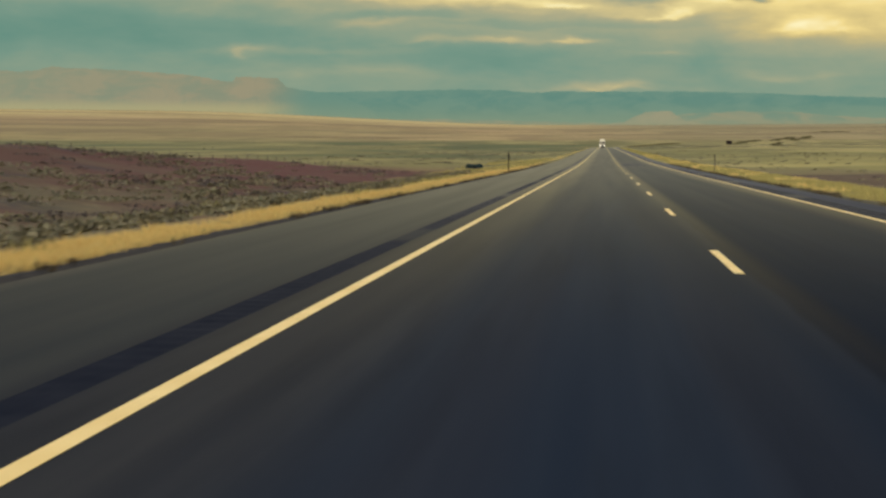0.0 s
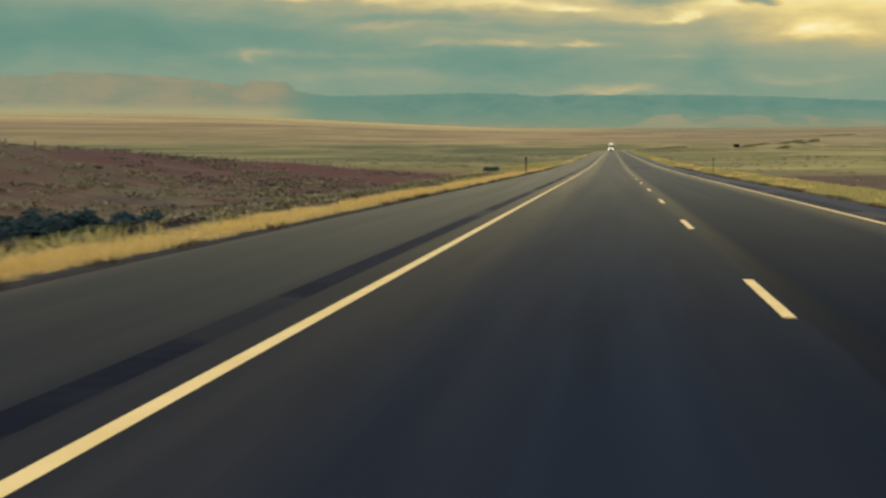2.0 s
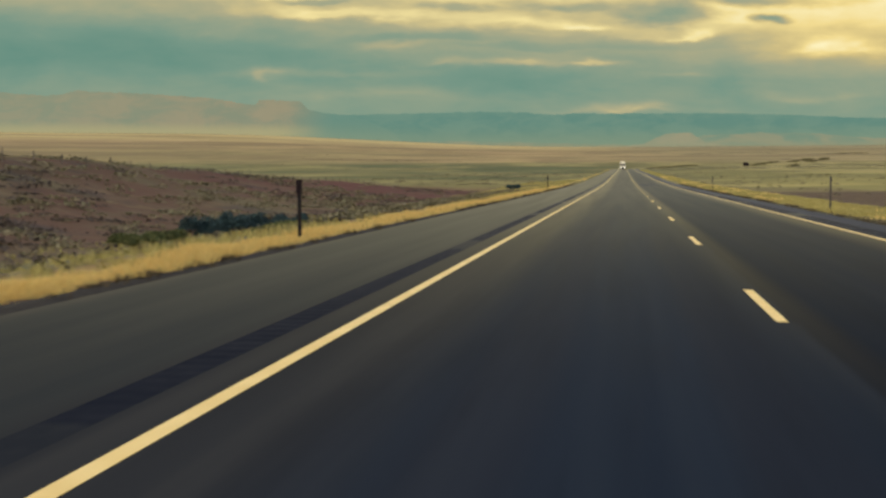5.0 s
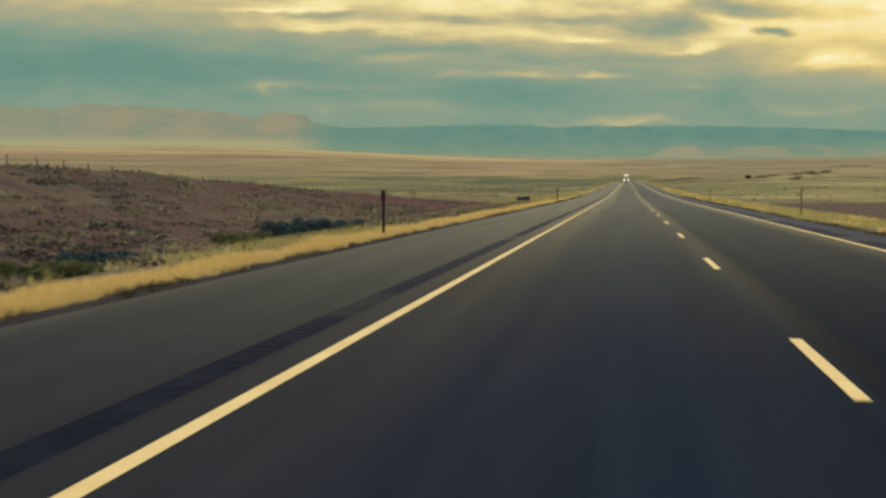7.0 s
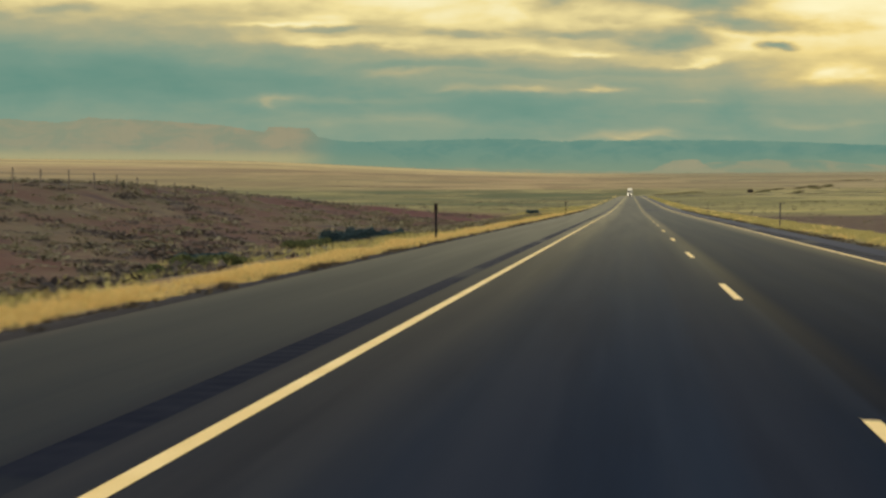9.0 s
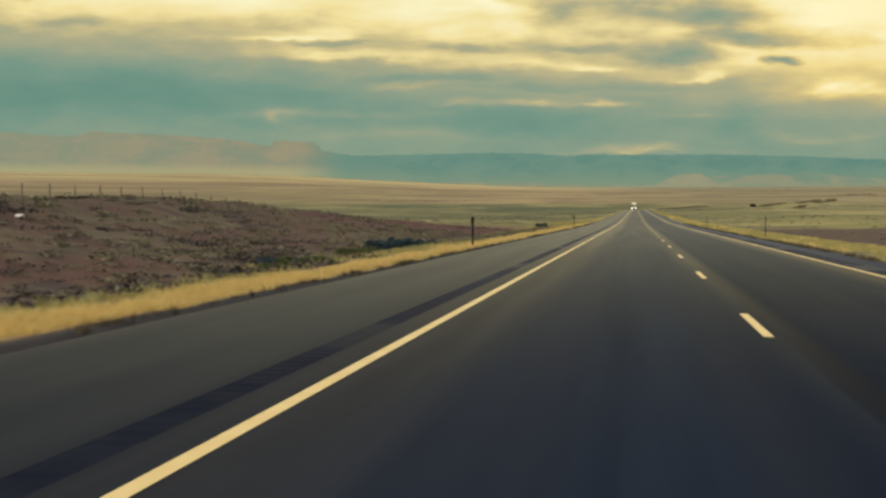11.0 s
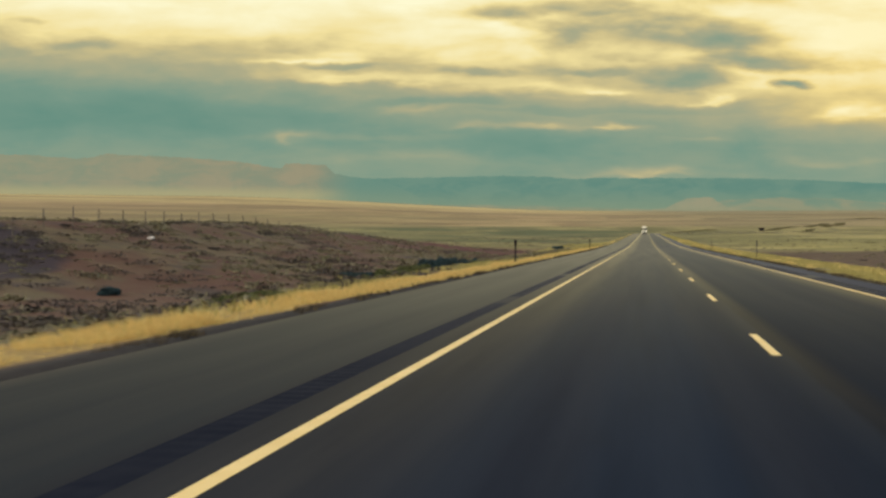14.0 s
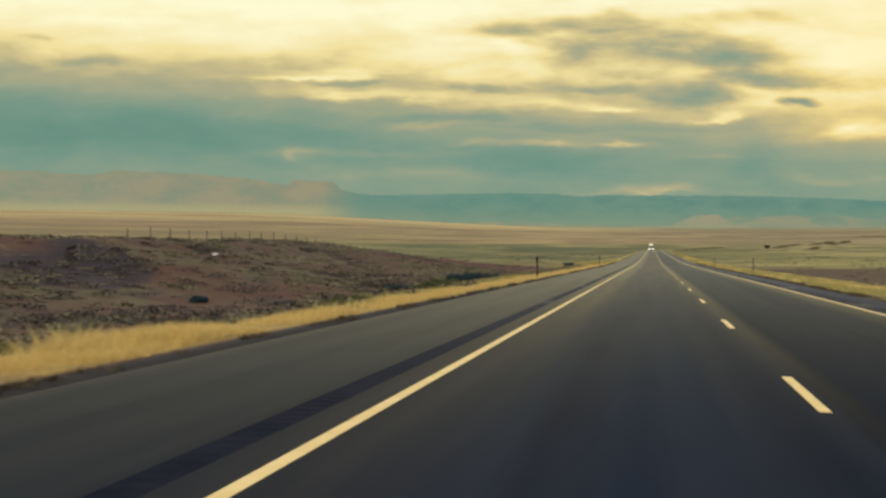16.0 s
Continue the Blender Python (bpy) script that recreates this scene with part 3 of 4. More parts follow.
def land_z(x, y):
    r = math.hypot(x, y)
    z = far_z(r) if y > 0 else far_z(max(abs(x), r * 0.6))
    if r > 1100 and y > 0:
        z += 0.0142 * (r - 1100) * smooth01(math.degrees(math.atan2(-x, y)), 2, 20)
    fine = 0.06 * noise.noise((x * 0.35, y * 0.35, 0)) + 0.16 * noise.noise((x * 0.08, y * 0.08, 3))
    x -= road_x(y) if y < 1000 else 0.0
    if EDGE_L - 0.05 < x < EDGE_R + 0.05 and y < 1000:
        return min(z, road_z(y)) - 0.25
    if x < 0:
        d = EDGE_L - x
        low = 0.75 + 0.2 * smooth01(-y, 4, 14)
        ditch = -low * smooth01(d, 1.6, 8.5) * (1 - 0.45 * smooth01(y, 60, 160)) * (1 - smooth01(d, 60, 200))
        shift = 9.0 * smooth01(-y, 3, 22)
        d0, d1 = 9.0 + shift * 0.6, 23.0 + shift
        u = min(1.0, max(0.0, (d - d0) / (d1 - d0)))
        ramp = 0.5 * u + 0.5 * u * u
        rise = ramp * (crest_z(y) - ditch * (1 - smooth01(y, 100, 160)))
        rise *= 1 - 0.75 * smooth01(d, 30, 130)
        z += ditch + rise + fine * smooth01(d, 2.0, 6.0) - 0.06 * smooth01(d, 0.0, 0.8)
        if y <= 650:
            z += (road_z(max(y, 0)) - far_z(r) if y > 0 else 0) * (1 - smooth01(d, 5, 60))
    else:
        d = x - EDGE_R
        z += -0.35 * smooth01(d, 2.0, 7.0) * (1 - smooth01(d, 12, 30)) + fine * smooth01(d, 2.0, 8.0) - 0.05 * smooth01(d, 0.0, 0.8)
        if 0 < y <= 650:
            z += (road_z(y) - far_z(r)) * (1 - smooth01(d, 5, 60))
    return z


def spread(lo, hi, first, grow):
    out, step, v = [], first, lo
    while v < hi:
        out.append(v)
        v += step
        step *= grow
    return out + [hi]


def build_ground():
    xl = [EDGE_L - d for d in spread(0.0, 40.0, 0.35, 1.035)] + [EDGE_L - d for d in spread(44.0, 4650.0, 4.0, 1.16)]
    xr = [EDGE_R + d for d in spread(0.0, 40.0, 0.4, 1.06)] + [EDGE_R + d for d in spread(44.0, 4650.0, 5.0, 1.2)]
    xs = sorted(xl) + [EDGE_L + 0.05, 0.0, EDGE_R - 0.05] + xr
    ys = [-v for v in reversed(spread(90.0, 3000.0, 6.0, 1.25))] + [-88 + 0.8 * i for i in range(int(228 / 0.8))] + spread(141.0, 4650.0, 1.2, 1.035)
    verts = [(x, y, land_z(x, y)) for y in ys for x in xs]
    n = len(xs)
    faces = [(j * n + i, j * n + i + 1, (j + 1) * n + i + 1, (j + 1) * n + i) for j in range(len(ys) - 1) for i in range(n - 1)]
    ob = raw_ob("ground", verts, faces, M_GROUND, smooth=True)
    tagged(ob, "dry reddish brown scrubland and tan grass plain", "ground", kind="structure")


build_ground()

ROAD_Y = [-240 + 10 * i for i in range(31)] + [68 + 2 * i for i in range(6)] + [80 + 4 * i for i in range(46)] + [264 + 14 * i for i in range(24)] + [592 + 10 * i for i in range(36)]


def strip(name, x0, x1, mat, lift=0.0, ys=ROAD_Y, thick=0.2, parent=None, wob=0.0):
    """A slab that follows the road between two offsets, with sides."""
    verts, faces = [], []
    for y in ys:
        z, o = road_z(y) + lift, road_x(y)
        a = x0 + wob * noise.noise((y * 0.9, 1.0, 0)) if wob else x0
        b = x1 + wob * noise.noise((y * 0.9, 9.0, 0)) if wob else x1
        verts += [(a + o, y, z - thick), (a + o, y, z), (b + o, y, z), (b + o, y, z - thick)]
    for j in range(len(ys) - 1):
        k = 4 * j
        for i in range(3):
            faces.append((k + 1 + i, k + 5 + i, k + 4 + i, k + i))
    faces += [(3, 2, 1, 0), tuple(4 * (len(ys) - 1) + i for i in (0, 1, 2, 3))]
    return raw_ob(name, verts, faces, mat, parent)


RL0, RL1, RR0, RR1 = -4.37, -4.07, 3.80, 4.36
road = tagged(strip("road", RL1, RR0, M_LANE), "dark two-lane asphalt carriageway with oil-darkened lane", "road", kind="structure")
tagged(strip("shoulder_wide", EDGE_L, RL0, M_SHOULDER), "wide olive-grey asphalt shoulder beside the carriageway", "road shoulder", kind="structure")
tagged(strip("shoulder_narrow", RR1, EDGE_R, M_RIGHT), "narrow bluish grey asphalt shoulder", "road shoulder", kind="structure")


def unmilled(y):
    return -46 < y < 90 and (y - 0.4) % 18.288 < 2.7


def rumble(name, x0, x1):
    """A milled strip in runs of 51 ft with 9 ft left unmilled: shallow rounded grooves, 0.3 m apart where the camera passes."""
    ys, zs = [-240.0], [0.0]
    y = -90.0
    while y < 90:
        for q, dz in ((0.0, 0.0), (0.05, -0.0016), (0.09, -0.0024), (0.13, -0.0016), (0.18, 0.0)):
            ys.append(y + q), zs.append(0.0 if unmilled(y) else dz)
        y += 0.30
    for v in ROAD_Y:
        if v > 92:
            ys.append(v), zs.append(0.0)
    w = 0.03
    verts, faces = [], []
    for y, dz in zip(ys, zs):
        z, o = road_z(y) - 0.0005, road_x(y)
        verts += [(x0 + o, y, z), (x0 + w + o, y, z + dz), (x1 - w + o, y, z + dz), (x1 + o, y, z)]
    for j in range(len(ys) - 1):
        for i in range(3):
            k = 4 * j + i
            faces.append((k, k + 1, k + 5, k + 4))
    ob = raw_ob(name, verts, faces, M_RUMBLE)
    ob.data.materials.append(M_UNMILLED)
    for p in ob.data.polygons:
        p.material_index = int(unmilled(p.center.y))
    return tagged(ob, "dark milled rumble strip with shallow cross grooves and gaps", "rumble strip", kind="structure")


rumble("rumble_strip_1", RL0, RL1)
rumble("rumble_strip_2", RR0, RR1)
tagged(strip("edge_line", -LANE - 0.06, -LANE + 0.06, M_PAINT, 0.004, thick=0.003, parent=road, wob=0.006), "worn solid painted edge line")
tagged(strip("edge_line", LANE - 0.055, LANE + 0.055, M_PAINT, 0.004, thick=0.003, parent=road, wob=0.006), "worn solid painted edge line")

DASH0, PITCH, DASH = 17.407, 12.192, 3.09


def build_dashes():
    random.seed(5)
    for k in range(-42, 16):
        far_end = DASH0 - PITCH * k
        ys = [far_end - DASH + DASH * i / 10 for i in range(11)]
        ob = strip("lane_dash", -0.052, 0.052, M_PAINT, 0.004, ys=ys, thick=0.003, parent=road, wob=0.004)


build_dashes()
tagged(strip("asphalt_patch", 0.35, 2.35, M_RUMBLE, 0.004, ys=[116, 120, 124, 128, 132], thick=0.003, parent=road, wob=0.05), "dark repair patch in the asphalt")

# ---- far hills ----


def hills(name, az0, az1, n, top, r0, r1, mat, label, seed, gully=0.25, rings=9):
    """A range seen over the plain: from its foot at r0 up to its rim; top(az) is the height of the rim."""
    verts, faces = [], []
    for i in range(n + 1):
        az = az0 + (az1 - az0) * i / n
        a = radians(az)
        h = top(az)
        base = far_z(r0) - 6
        for j in range(rings + 1):
            q = j / rings
            cut = gully * noise.noise((az * 0.8, q * 1.0, seed)) * 0.6 + gully * noise.noise((az * 4.6, q * 1.2, seed + 5))
            r = r0 + (r1 - r0) * (q + 0.5 * cut * (1 - q))
            shape = 0.42 * smooth01(q, 0, 0.6) + 0.58 * smooth01(q, 0.45, 0.8)
            z = base + (h - base) * min(1.0, max(0.0, shape + 0.35 * cut * (1 - q) * q * 2))
            verts.append((-math.sin(a) * r, math.cos(a) * r - 35, z))
        verts.append((-math.sin(a) * (r1 + 40), math.cos(a) * (r1 + 40) - 35, base))
    m = rings + 2
    for i in range(n):
        for j in range(m - 1):
            k = i * m + j
            faces.append((k, k + 1, k + m + 1, k + m))
    ob = raw_ob(name, verts, faces, mat, smooth=True)
    return tagged(ob, label, "mountains", kind="structure")


def outline(points, rough, seed):
    """A rim through (azimuth, elevation in degrees) at a distance, with a little roughness."""
    def top(az, dist):
        e = points[-1][1]
        for (a, ea), (b, eb) in zip(points, points[1:]):
            if a <= az <= b:
                e = ea + (eb - ea) * (az - a) / (b - a)
                break
            if az < a:
                e = ea
                break
        e += rough * (noise.noise((az * 1.3, seed, 0)) + 0.6 * noise.noise((az * 4.0, seed, 2)))
        return 1.25 + dist * math.tan(radians(e))
    return top


MESA = outline([(6.0, 0.8), (9.5, 1.2), (10.6, 2.0), (11.6, 2.45), (12.4, 2.64), (13.1, 2.7), (14.15, 2.88), (14.5, 3.26), (16.3, 3.3), (16.45, 3.08), (17.0, 3.12), (18.1, 3.34),
                (21.6, 3.53), (24.2, 3.62), (24.7, 3.46), (25.3, 3.36), (27.0, 3.48), (29.0, 3.5), (40.0, 3.1)], 0.03, 4.0)
RIDGE = outline([(-40, 2.2), (-16, 2.2), (-9.9, 2.38), (-6, 2.6), (-2.4, 2.67), (2.4, 2.7), (3.4, 2.64), (4.4, 2.75), (6.4, 2.79), (9, 2.73), (11.5, 2.67), (30, 2.5)], 0.03, 8.0)
KNOLL = outline([(-5.5, 1.2), (-3.6, 1.36), (-2.9, 1.84), (-1.8, 1.8), (-0.9, 1.36), (0.5, 1.2)], 0.03, 2.0)
BENCH = outline([(-40, 1.35), (-12, 1.45), (-9.7, 1.58), (-8.3, 1.75), (-6, 1.8), (-3.4, 1.7), (-2.4, 1.4), (0, 1.3), (4, 1.42), (8, 1.5), (12, 1.4)], 0.05, 12.0)
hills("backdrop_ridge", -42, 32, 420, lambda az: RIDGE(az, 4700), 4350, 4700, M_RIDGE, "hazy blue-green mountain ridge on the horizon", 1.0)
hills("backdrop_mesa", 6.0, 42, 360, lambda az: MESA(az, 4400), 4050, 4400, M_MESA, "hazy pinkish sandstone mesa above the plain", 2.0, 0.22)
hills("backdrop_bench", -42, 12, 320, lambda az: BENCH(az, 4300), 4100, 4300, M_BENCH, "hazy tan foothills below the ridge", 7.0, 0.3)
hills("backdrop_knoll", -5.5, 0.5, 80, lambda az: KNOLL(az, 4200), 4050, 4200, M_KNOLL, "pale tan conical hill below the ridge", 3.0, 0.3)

# ---- plants ----


def blades(verts, faces, x, y, z, n, h, w, rad, lean):
    """A tuft of n narrow bent blades."""
    for _ in range(n):
        a, q = random.uniform(0, 6.283), rad * math.sqrt(random.random())
        bx, by = x + q * math.cos(a), y + q * math.sin(a)
        hh, ww = h * random.uniform(0.6, 1.15), w * random.uniform(0.7, 1.3)
        d = random.uniform(0, 6.283)
        ox, oy = lean * hh * random.uniform(0.2, 1.0) * math.cos(a), lean * hh * random.uniform(0.2, 1.0) * math.sin(a)
        cx, cy = ww * math.cos(d), ww * math.sin(d)
        k = len(verts)
        verts += [(bx - cx, by - cy, z), (bx + cx, by + cy, z), (bx + ox * 0.4 + cx * 0.7, by + oy * 0.4 + cy * 0.7, z + hh * 0.6),
                  (bx + ox * 0.4 - cx * 0.7, by + oy * 0.4 - cy * 0.7, z + hh * 0.6), (bx + ox, by + oy, z + hh)]
        faces += [(k, k + 1, k + 2, k + 3), (k + 3, k + 2, k + 4)]


def verge(name, side, label, seed):
    """The strip of tall straw along the pavement."""
    random.seed(seed)
    verts, faces = [], []
    y = -88.0
    while y < 570:
        near = y < 110
        far = 1.0 + max(0.0, y - 60) / 90
        rows = 11 if near else 6
        for _ in range(rows):
            q = random.random()
            if side < 0:
                x = -7.68 - 0.34 * smooth01(-y, 18, 38) - (1.0 + 0.3 * smooth01(-y, 35, 50)) * q + 0.22 * noise.noise((y * 0.31, 3.3, 0)) + 0.12 * noise.noise((y * 1.37, 8.1, 0))
                dens = 0.62 + 0.75 * noise.noise((x * 0.5, y * 0.22, 1.0)) + 0.3 * noise.noise((x * 1.7, y * 0.57, 4.3)) - 0.75 * smooth01(y, 70, 140)
            else:
                x = 5.6 + 3.0 * q
                dens = 0.1 + 0.45 * smooth01(x, 5.6, 6.6) + 1.1 * noise.noise((x * 0.6, y * 0.2, 7.0))
            if random.random() > dens + 0.2:
                continue
            yy = y + random.uniform(0, 0.5)
            h = ((0.14 + 0.03 * smooth01(-y, 35, 50)) * (1 + 0.7 * noise.noise((x * 0.6, y * 0.28, 6.0)) + (0.4 + 0.5 * smooth01(-y, 30, 50)) * noise.noise((x * 0.9, y * 0.75, 2.0))) if side < 0 else 0.15) * (0.7 + 0.6 * max(0.0, dens)) * random.uniform(0.75, 1.2)
            blades(verts, faces, x, yy, land_z(x, yy) - 0.03, 22 if near else 9, h, 0.009 * far, 0.17 * (1 + 0.3 * far), 0.7)
        y += 0.30 * far
    ob = raw_ob(name, verts, faces, M_STRAW if side < 0 else M_OLIVE)
    return tagged(ob, label, "grass", kind="stuff")


verge("verge_grass", -1, "tall straw-yellow dry grass along the road edge", 11)
verge("verge_grass", 1, "patchy yellow-green dry grass beside the narrow shoulder", 12)


def tufts():
    """Loose tufts between the verge and the scrub."""
    random.seed(17)
    verts, faces = [], []
    for _ in range(6800):
        y = random.uniform(-80, 190)
        x = -8.6 - 8.0 * random.random() ** 1.6
        if noise.noise((x * 0.35, y * 0.13, 2.5)) + random.uniform(-0.3, 0.3) < -0.05:
            continue
        blades(verts, faces, x, y, land_z(x, y) - 0.02, 9, random.uniform(0.10, 0.26), 0.014, 0.16, 0.8)
    for _ in range(1500):
        y = random.uniform(-60, 220)
        x = 6.6 + 2.6 * random.random()
        blades(verts, faces, x, y, land_z(x, y) - 0.02, 8, random.uniform(0.08, 0.2), 0.016, 0.18, 0.8)
    tagged(raw_ob("grass_tufts", verts, faces, M_OLIVE), "loose olive-straw grass tufts behind the verge", "grass", kind="stuff")


tufts()


def straw_tufts():
    """Bright straw in ragged patches beyond the narrow shoulder."""
    random.seed(23)
    verts, faces = [], []
    for _ in range(2600):
        y = random.uniform(-60, 240)
        x = 5.9 + 2.6 * random.random()
        if noise.noise((x * 0.4, y * 0.12, 8.5)) + 0.5 * noise.noise((x, y * 0.45, 3.5)) + random.uniform(-0.12, 0.12) < 0.26:
            continue
        far = 1.0 + max(0.0, y) / 120
        blades(verts, faces, x, y, land_z(x, y) - 0.02, 12, random.uniform(0.12, 0.26), 0.013 * far, 0.2, 0.8)
    tagged(raw_ob("straw_tufts", verts, faces, M_STRAW), "ragged patches of pale straw beside the narrow shoulder", "grass", kind="stuff")


straw_tufts()


def edge_weeds():
    """Low dark weeds and dead stalks that fringe the pavement, in broken drifts."""
    random.seed(71)
    verts, faces = [], []
    for side in (-1, 1):
        for _ in range(2600):
            y = random.uniform(-85, 130)
            x = -7.28 - 0.42 * random.random() ** 0.8 if side < 0 else 5.12 + 0.6 * random.random()
            if noise.noise((x * 1.5, y * 0.45, 5.0 + side)) + 0.6 * noise.noise((x, y * 1.6, 2.0)) + random.uniform(-0.15, 0.15) < 0.12:
                continue
            blades(verts, faces, x, y, land_z(x, y) - 0.02, 9, random.uniform(0.05, 0.14), 0.010, 0.10, 1.0)
    tagged(raw_ob("edge_weeds", verts, faces, M_WEED), "low dark dead weeds fringing the pavement edge", "weeds", kind="stuff")


edge_weeds()


def clump(verts, faces, x, y, z, w, h, n, leaf):
    """A low twiggy shrub of many small leaf blades on a dome, with gaps."""
    for _ in range(n):
        a, e = random.uniform(0, 6.283), math.asin(random.random())
        q = random.uniform(0.45, 1.0)
        px, py, pz = x + w * q * math.cos(e) * math.cos(a), y + w * q * math.cos(e) * math.sin(a), z + h * (0.1 + 0.9 * q * math.sin(e))
        d1 = Vector((random.uniform(-1, 1), random.uniform(-1, 1), random.uniform(-0.3, 1.0))).normalized() * leaf * random.uniform(0.6, 1.5)
        d2 = Vector((random.uniform(-1, 1), random.uniform(-1, 1), random.uniform(-0.5, 0.5))).normalized() * leaf * random.uniform(0.4, 0.8)
        k = len(verts)
        verts += [(px - d1.x, py - d1.y, pz - d1.z), (px + d2.x, py + d2.y, pz + d2.z), (px + d1.x, py + d1.y, pz + d1.z), (px - d2.x, py - d2.y, pz - d2.z)]
        faces.append((k, k + 1, k + 2, k + 3))


def scrub(name, mat, label, seed, near, right, far, thin=0.0, pale=0):
    """Low shrubs, thicker in drifts: on the bank and ditch, beyond the narrow shoulder, and out on the plain."""
    random.seed(seed)
    verts, faces = [], []
    for _ in range(near):
        y = random.uniform(-75, 120) if random.random() < 0.92 else random.uniform(100, 420)
        x = -9.3 - 46 * random.random() ** 1.15
        if noise.noise((x * 0.12, y * 0.06, seed)) + random.uniform(-0.3, 0.3) - 0.25 * smooth01(x, -14, -10) < thin:
            continue
        if random.random() < (0.85 if 86 < y < 140 else 0.4 if 60 < y < 86 else 0.6 if pale and y < 14 else 0.0):
            continue
        s = random.uniform(0.12, 0.34) * (1.5 if random.random() < 0.12 else 1.0)
        clump(verts, faces, x, y, land_z(x, y), s * 2.7, s * 0.55, 40, s * 0.27)
    for _ in range(pale):
        # pale rounded clumps where the bank meets the verge
        y, x = random.uniform(18, 85), -9.4 - 5.5 * random.random()
        if noise.noise((x * 0.3, y * 0.15, 9.0)) < -0.05:
            continue
        s = random.uniform(0.16, 0.36)
        clump(verts, faces, x, y, land_z(x, y), s * 1.7, s * 0.9, 46, s * 0.24)
    for _ in range(right):
        y = random.uniform(-40, 330)
        x = 8.5 + 70 * random.random() ** 1.5
        if noise.noise((x * 0.10, y * 0.04, seed + 4)) + random.uniform(-0.4, 0.4) < 0.0:
            continue
        s = random.uniform(0.12, 0.32)
        clump(verts, faces, x, y, land_z(x, y), s * 1.6, s * 0.8, 20, s * 0.34)
    for _ in range(far):
        r, a = 180 + 1300 * random.random() ** 1.6, radians(random.uniform(-17, 32))
        x, y = -math.sin(a) * r, math.cos(a) * r - 35
        if -11 < x - road_x(y) < 9 or noise.noise((x * 0.006, y * 0.01, seed)) < -0.05:
            continue
        s = random.uniform(0.2, 0.5) * (1 + r / 1500)
        clump(verts, faces, x, y, land_z(x, y), s * 2.6, s * 0.6, 10, s * 0.5)
    tagged(raw_ob(name, verts, faces, mat), label, "scrub", kind="stuff")


scrub("sagebrush", M_SCRUB, "low olive and straw sagebrush tufts scattered over scrubland", 21, 9000, 900, 160, pale=900)
def lumps():
    """Dark twiggy cushions and pale grass cushions in drifts on the near bank."""
    random.seed(57)
    for name, mat, label, n, off in (("dark_cushions", M_CUSHION, "dark twiggy cushion shrubs in drifts on the bank", 2300, 0.0), ("pale_cushions", M_SCRUB, "pale dry grass cushions in drifts on the bank", 2600, 40.0)):
        verts, faces = [], []
        for _ in range(n):
            y, x = random.uniform(-62, 34), -9.8 - 21 * random.random() ** 1.1
            if noise.noise((x * 0.16 + off, y * 0.09, 5.0)) + 0.6 * noise.noise((x * 0.5, y * 0.3 + off, 1.0)) + random.uniform(-0.3, 0.3) < 0.17 or random.random() < smooth01(y, 12, 34):
                continue
            s = random.uniform(0.15, 0.4) * (1.5 if random.random() < 0.15 else 1.0)
            clump(verts, faces, x, y, land_z(x, y) - 0.02, s * 1.5, s * (0.55 if off == 0.0 else 0.35), 52, s * 0.2)
        tagged(raw_ob(name, verts, faces, mat), label, "scrub", kind="stuff")


lumps()
scrub("dark_sagebrush", M_DARKSCRUB, "low dark brown sagebrush drifts on the reddish bank", 33, 5200, 60, 30, 0.16)


def brush_rows():
    """Low dark brush along the washes that wind over the plain: end points, height and breadth of each run."""
    random.seed(91)
    runs = [((85, 885), (126, 1052), 1.5, 3.0), ((132, 1025), (177, 1218), 1.7, 3.4), ((149, 1025), (195, 1257), 1.7, 3.4), ((98, 790), (128, 947), 1.2, 2.6),
            ((38, 272), (44.5, 270), 0.6, 0.9), ((42, 206), (46.5, 205), 0.5, 0.8), ((13, 760), (50, 907), 1.5, 3.0), ((252, 1609), (310, 1680), 2.4, 5.0),
            ((-300, 1150), (-150, 1120), 1.0, 4.0), ((-120, 620), (-60, 700), 0.7, 2.5)]
    verts, faces = [], []
    for (x0, y0), (x1, y1), h, w in runs:
        n = int(math.hypot(x1 - x0, y1 - y0) / (w * 0.75)) + 2
        for i in range(n):
            q = i / (n - 1)
            x = x0 + (x1 - x0) * q + 6 * w * noise.noise((q * 3.0, x0, 1.0)) * 0.5 + random.uniform(-0.5, 0.5) * w
            y = y0 + (y1 - y0) * q + random.uniform(-1, 1) * w
            k = 0.7 * h * random.uniform(0.4, 1.1) * min(1.0, 0.4 + 3 * min(q, 1 - q))
            clump(verts, faces, x, y, land_z(x, y) - 0.1, w * random.uniform(0.7, 1.3), k, 22, 0.3 * h)
    tagged(raw_ob("wash_brush", verts, faces, M_BRUSH), "dark brush along dry washes on the far plain", "scrub", kind="stuff")


brush_rows()


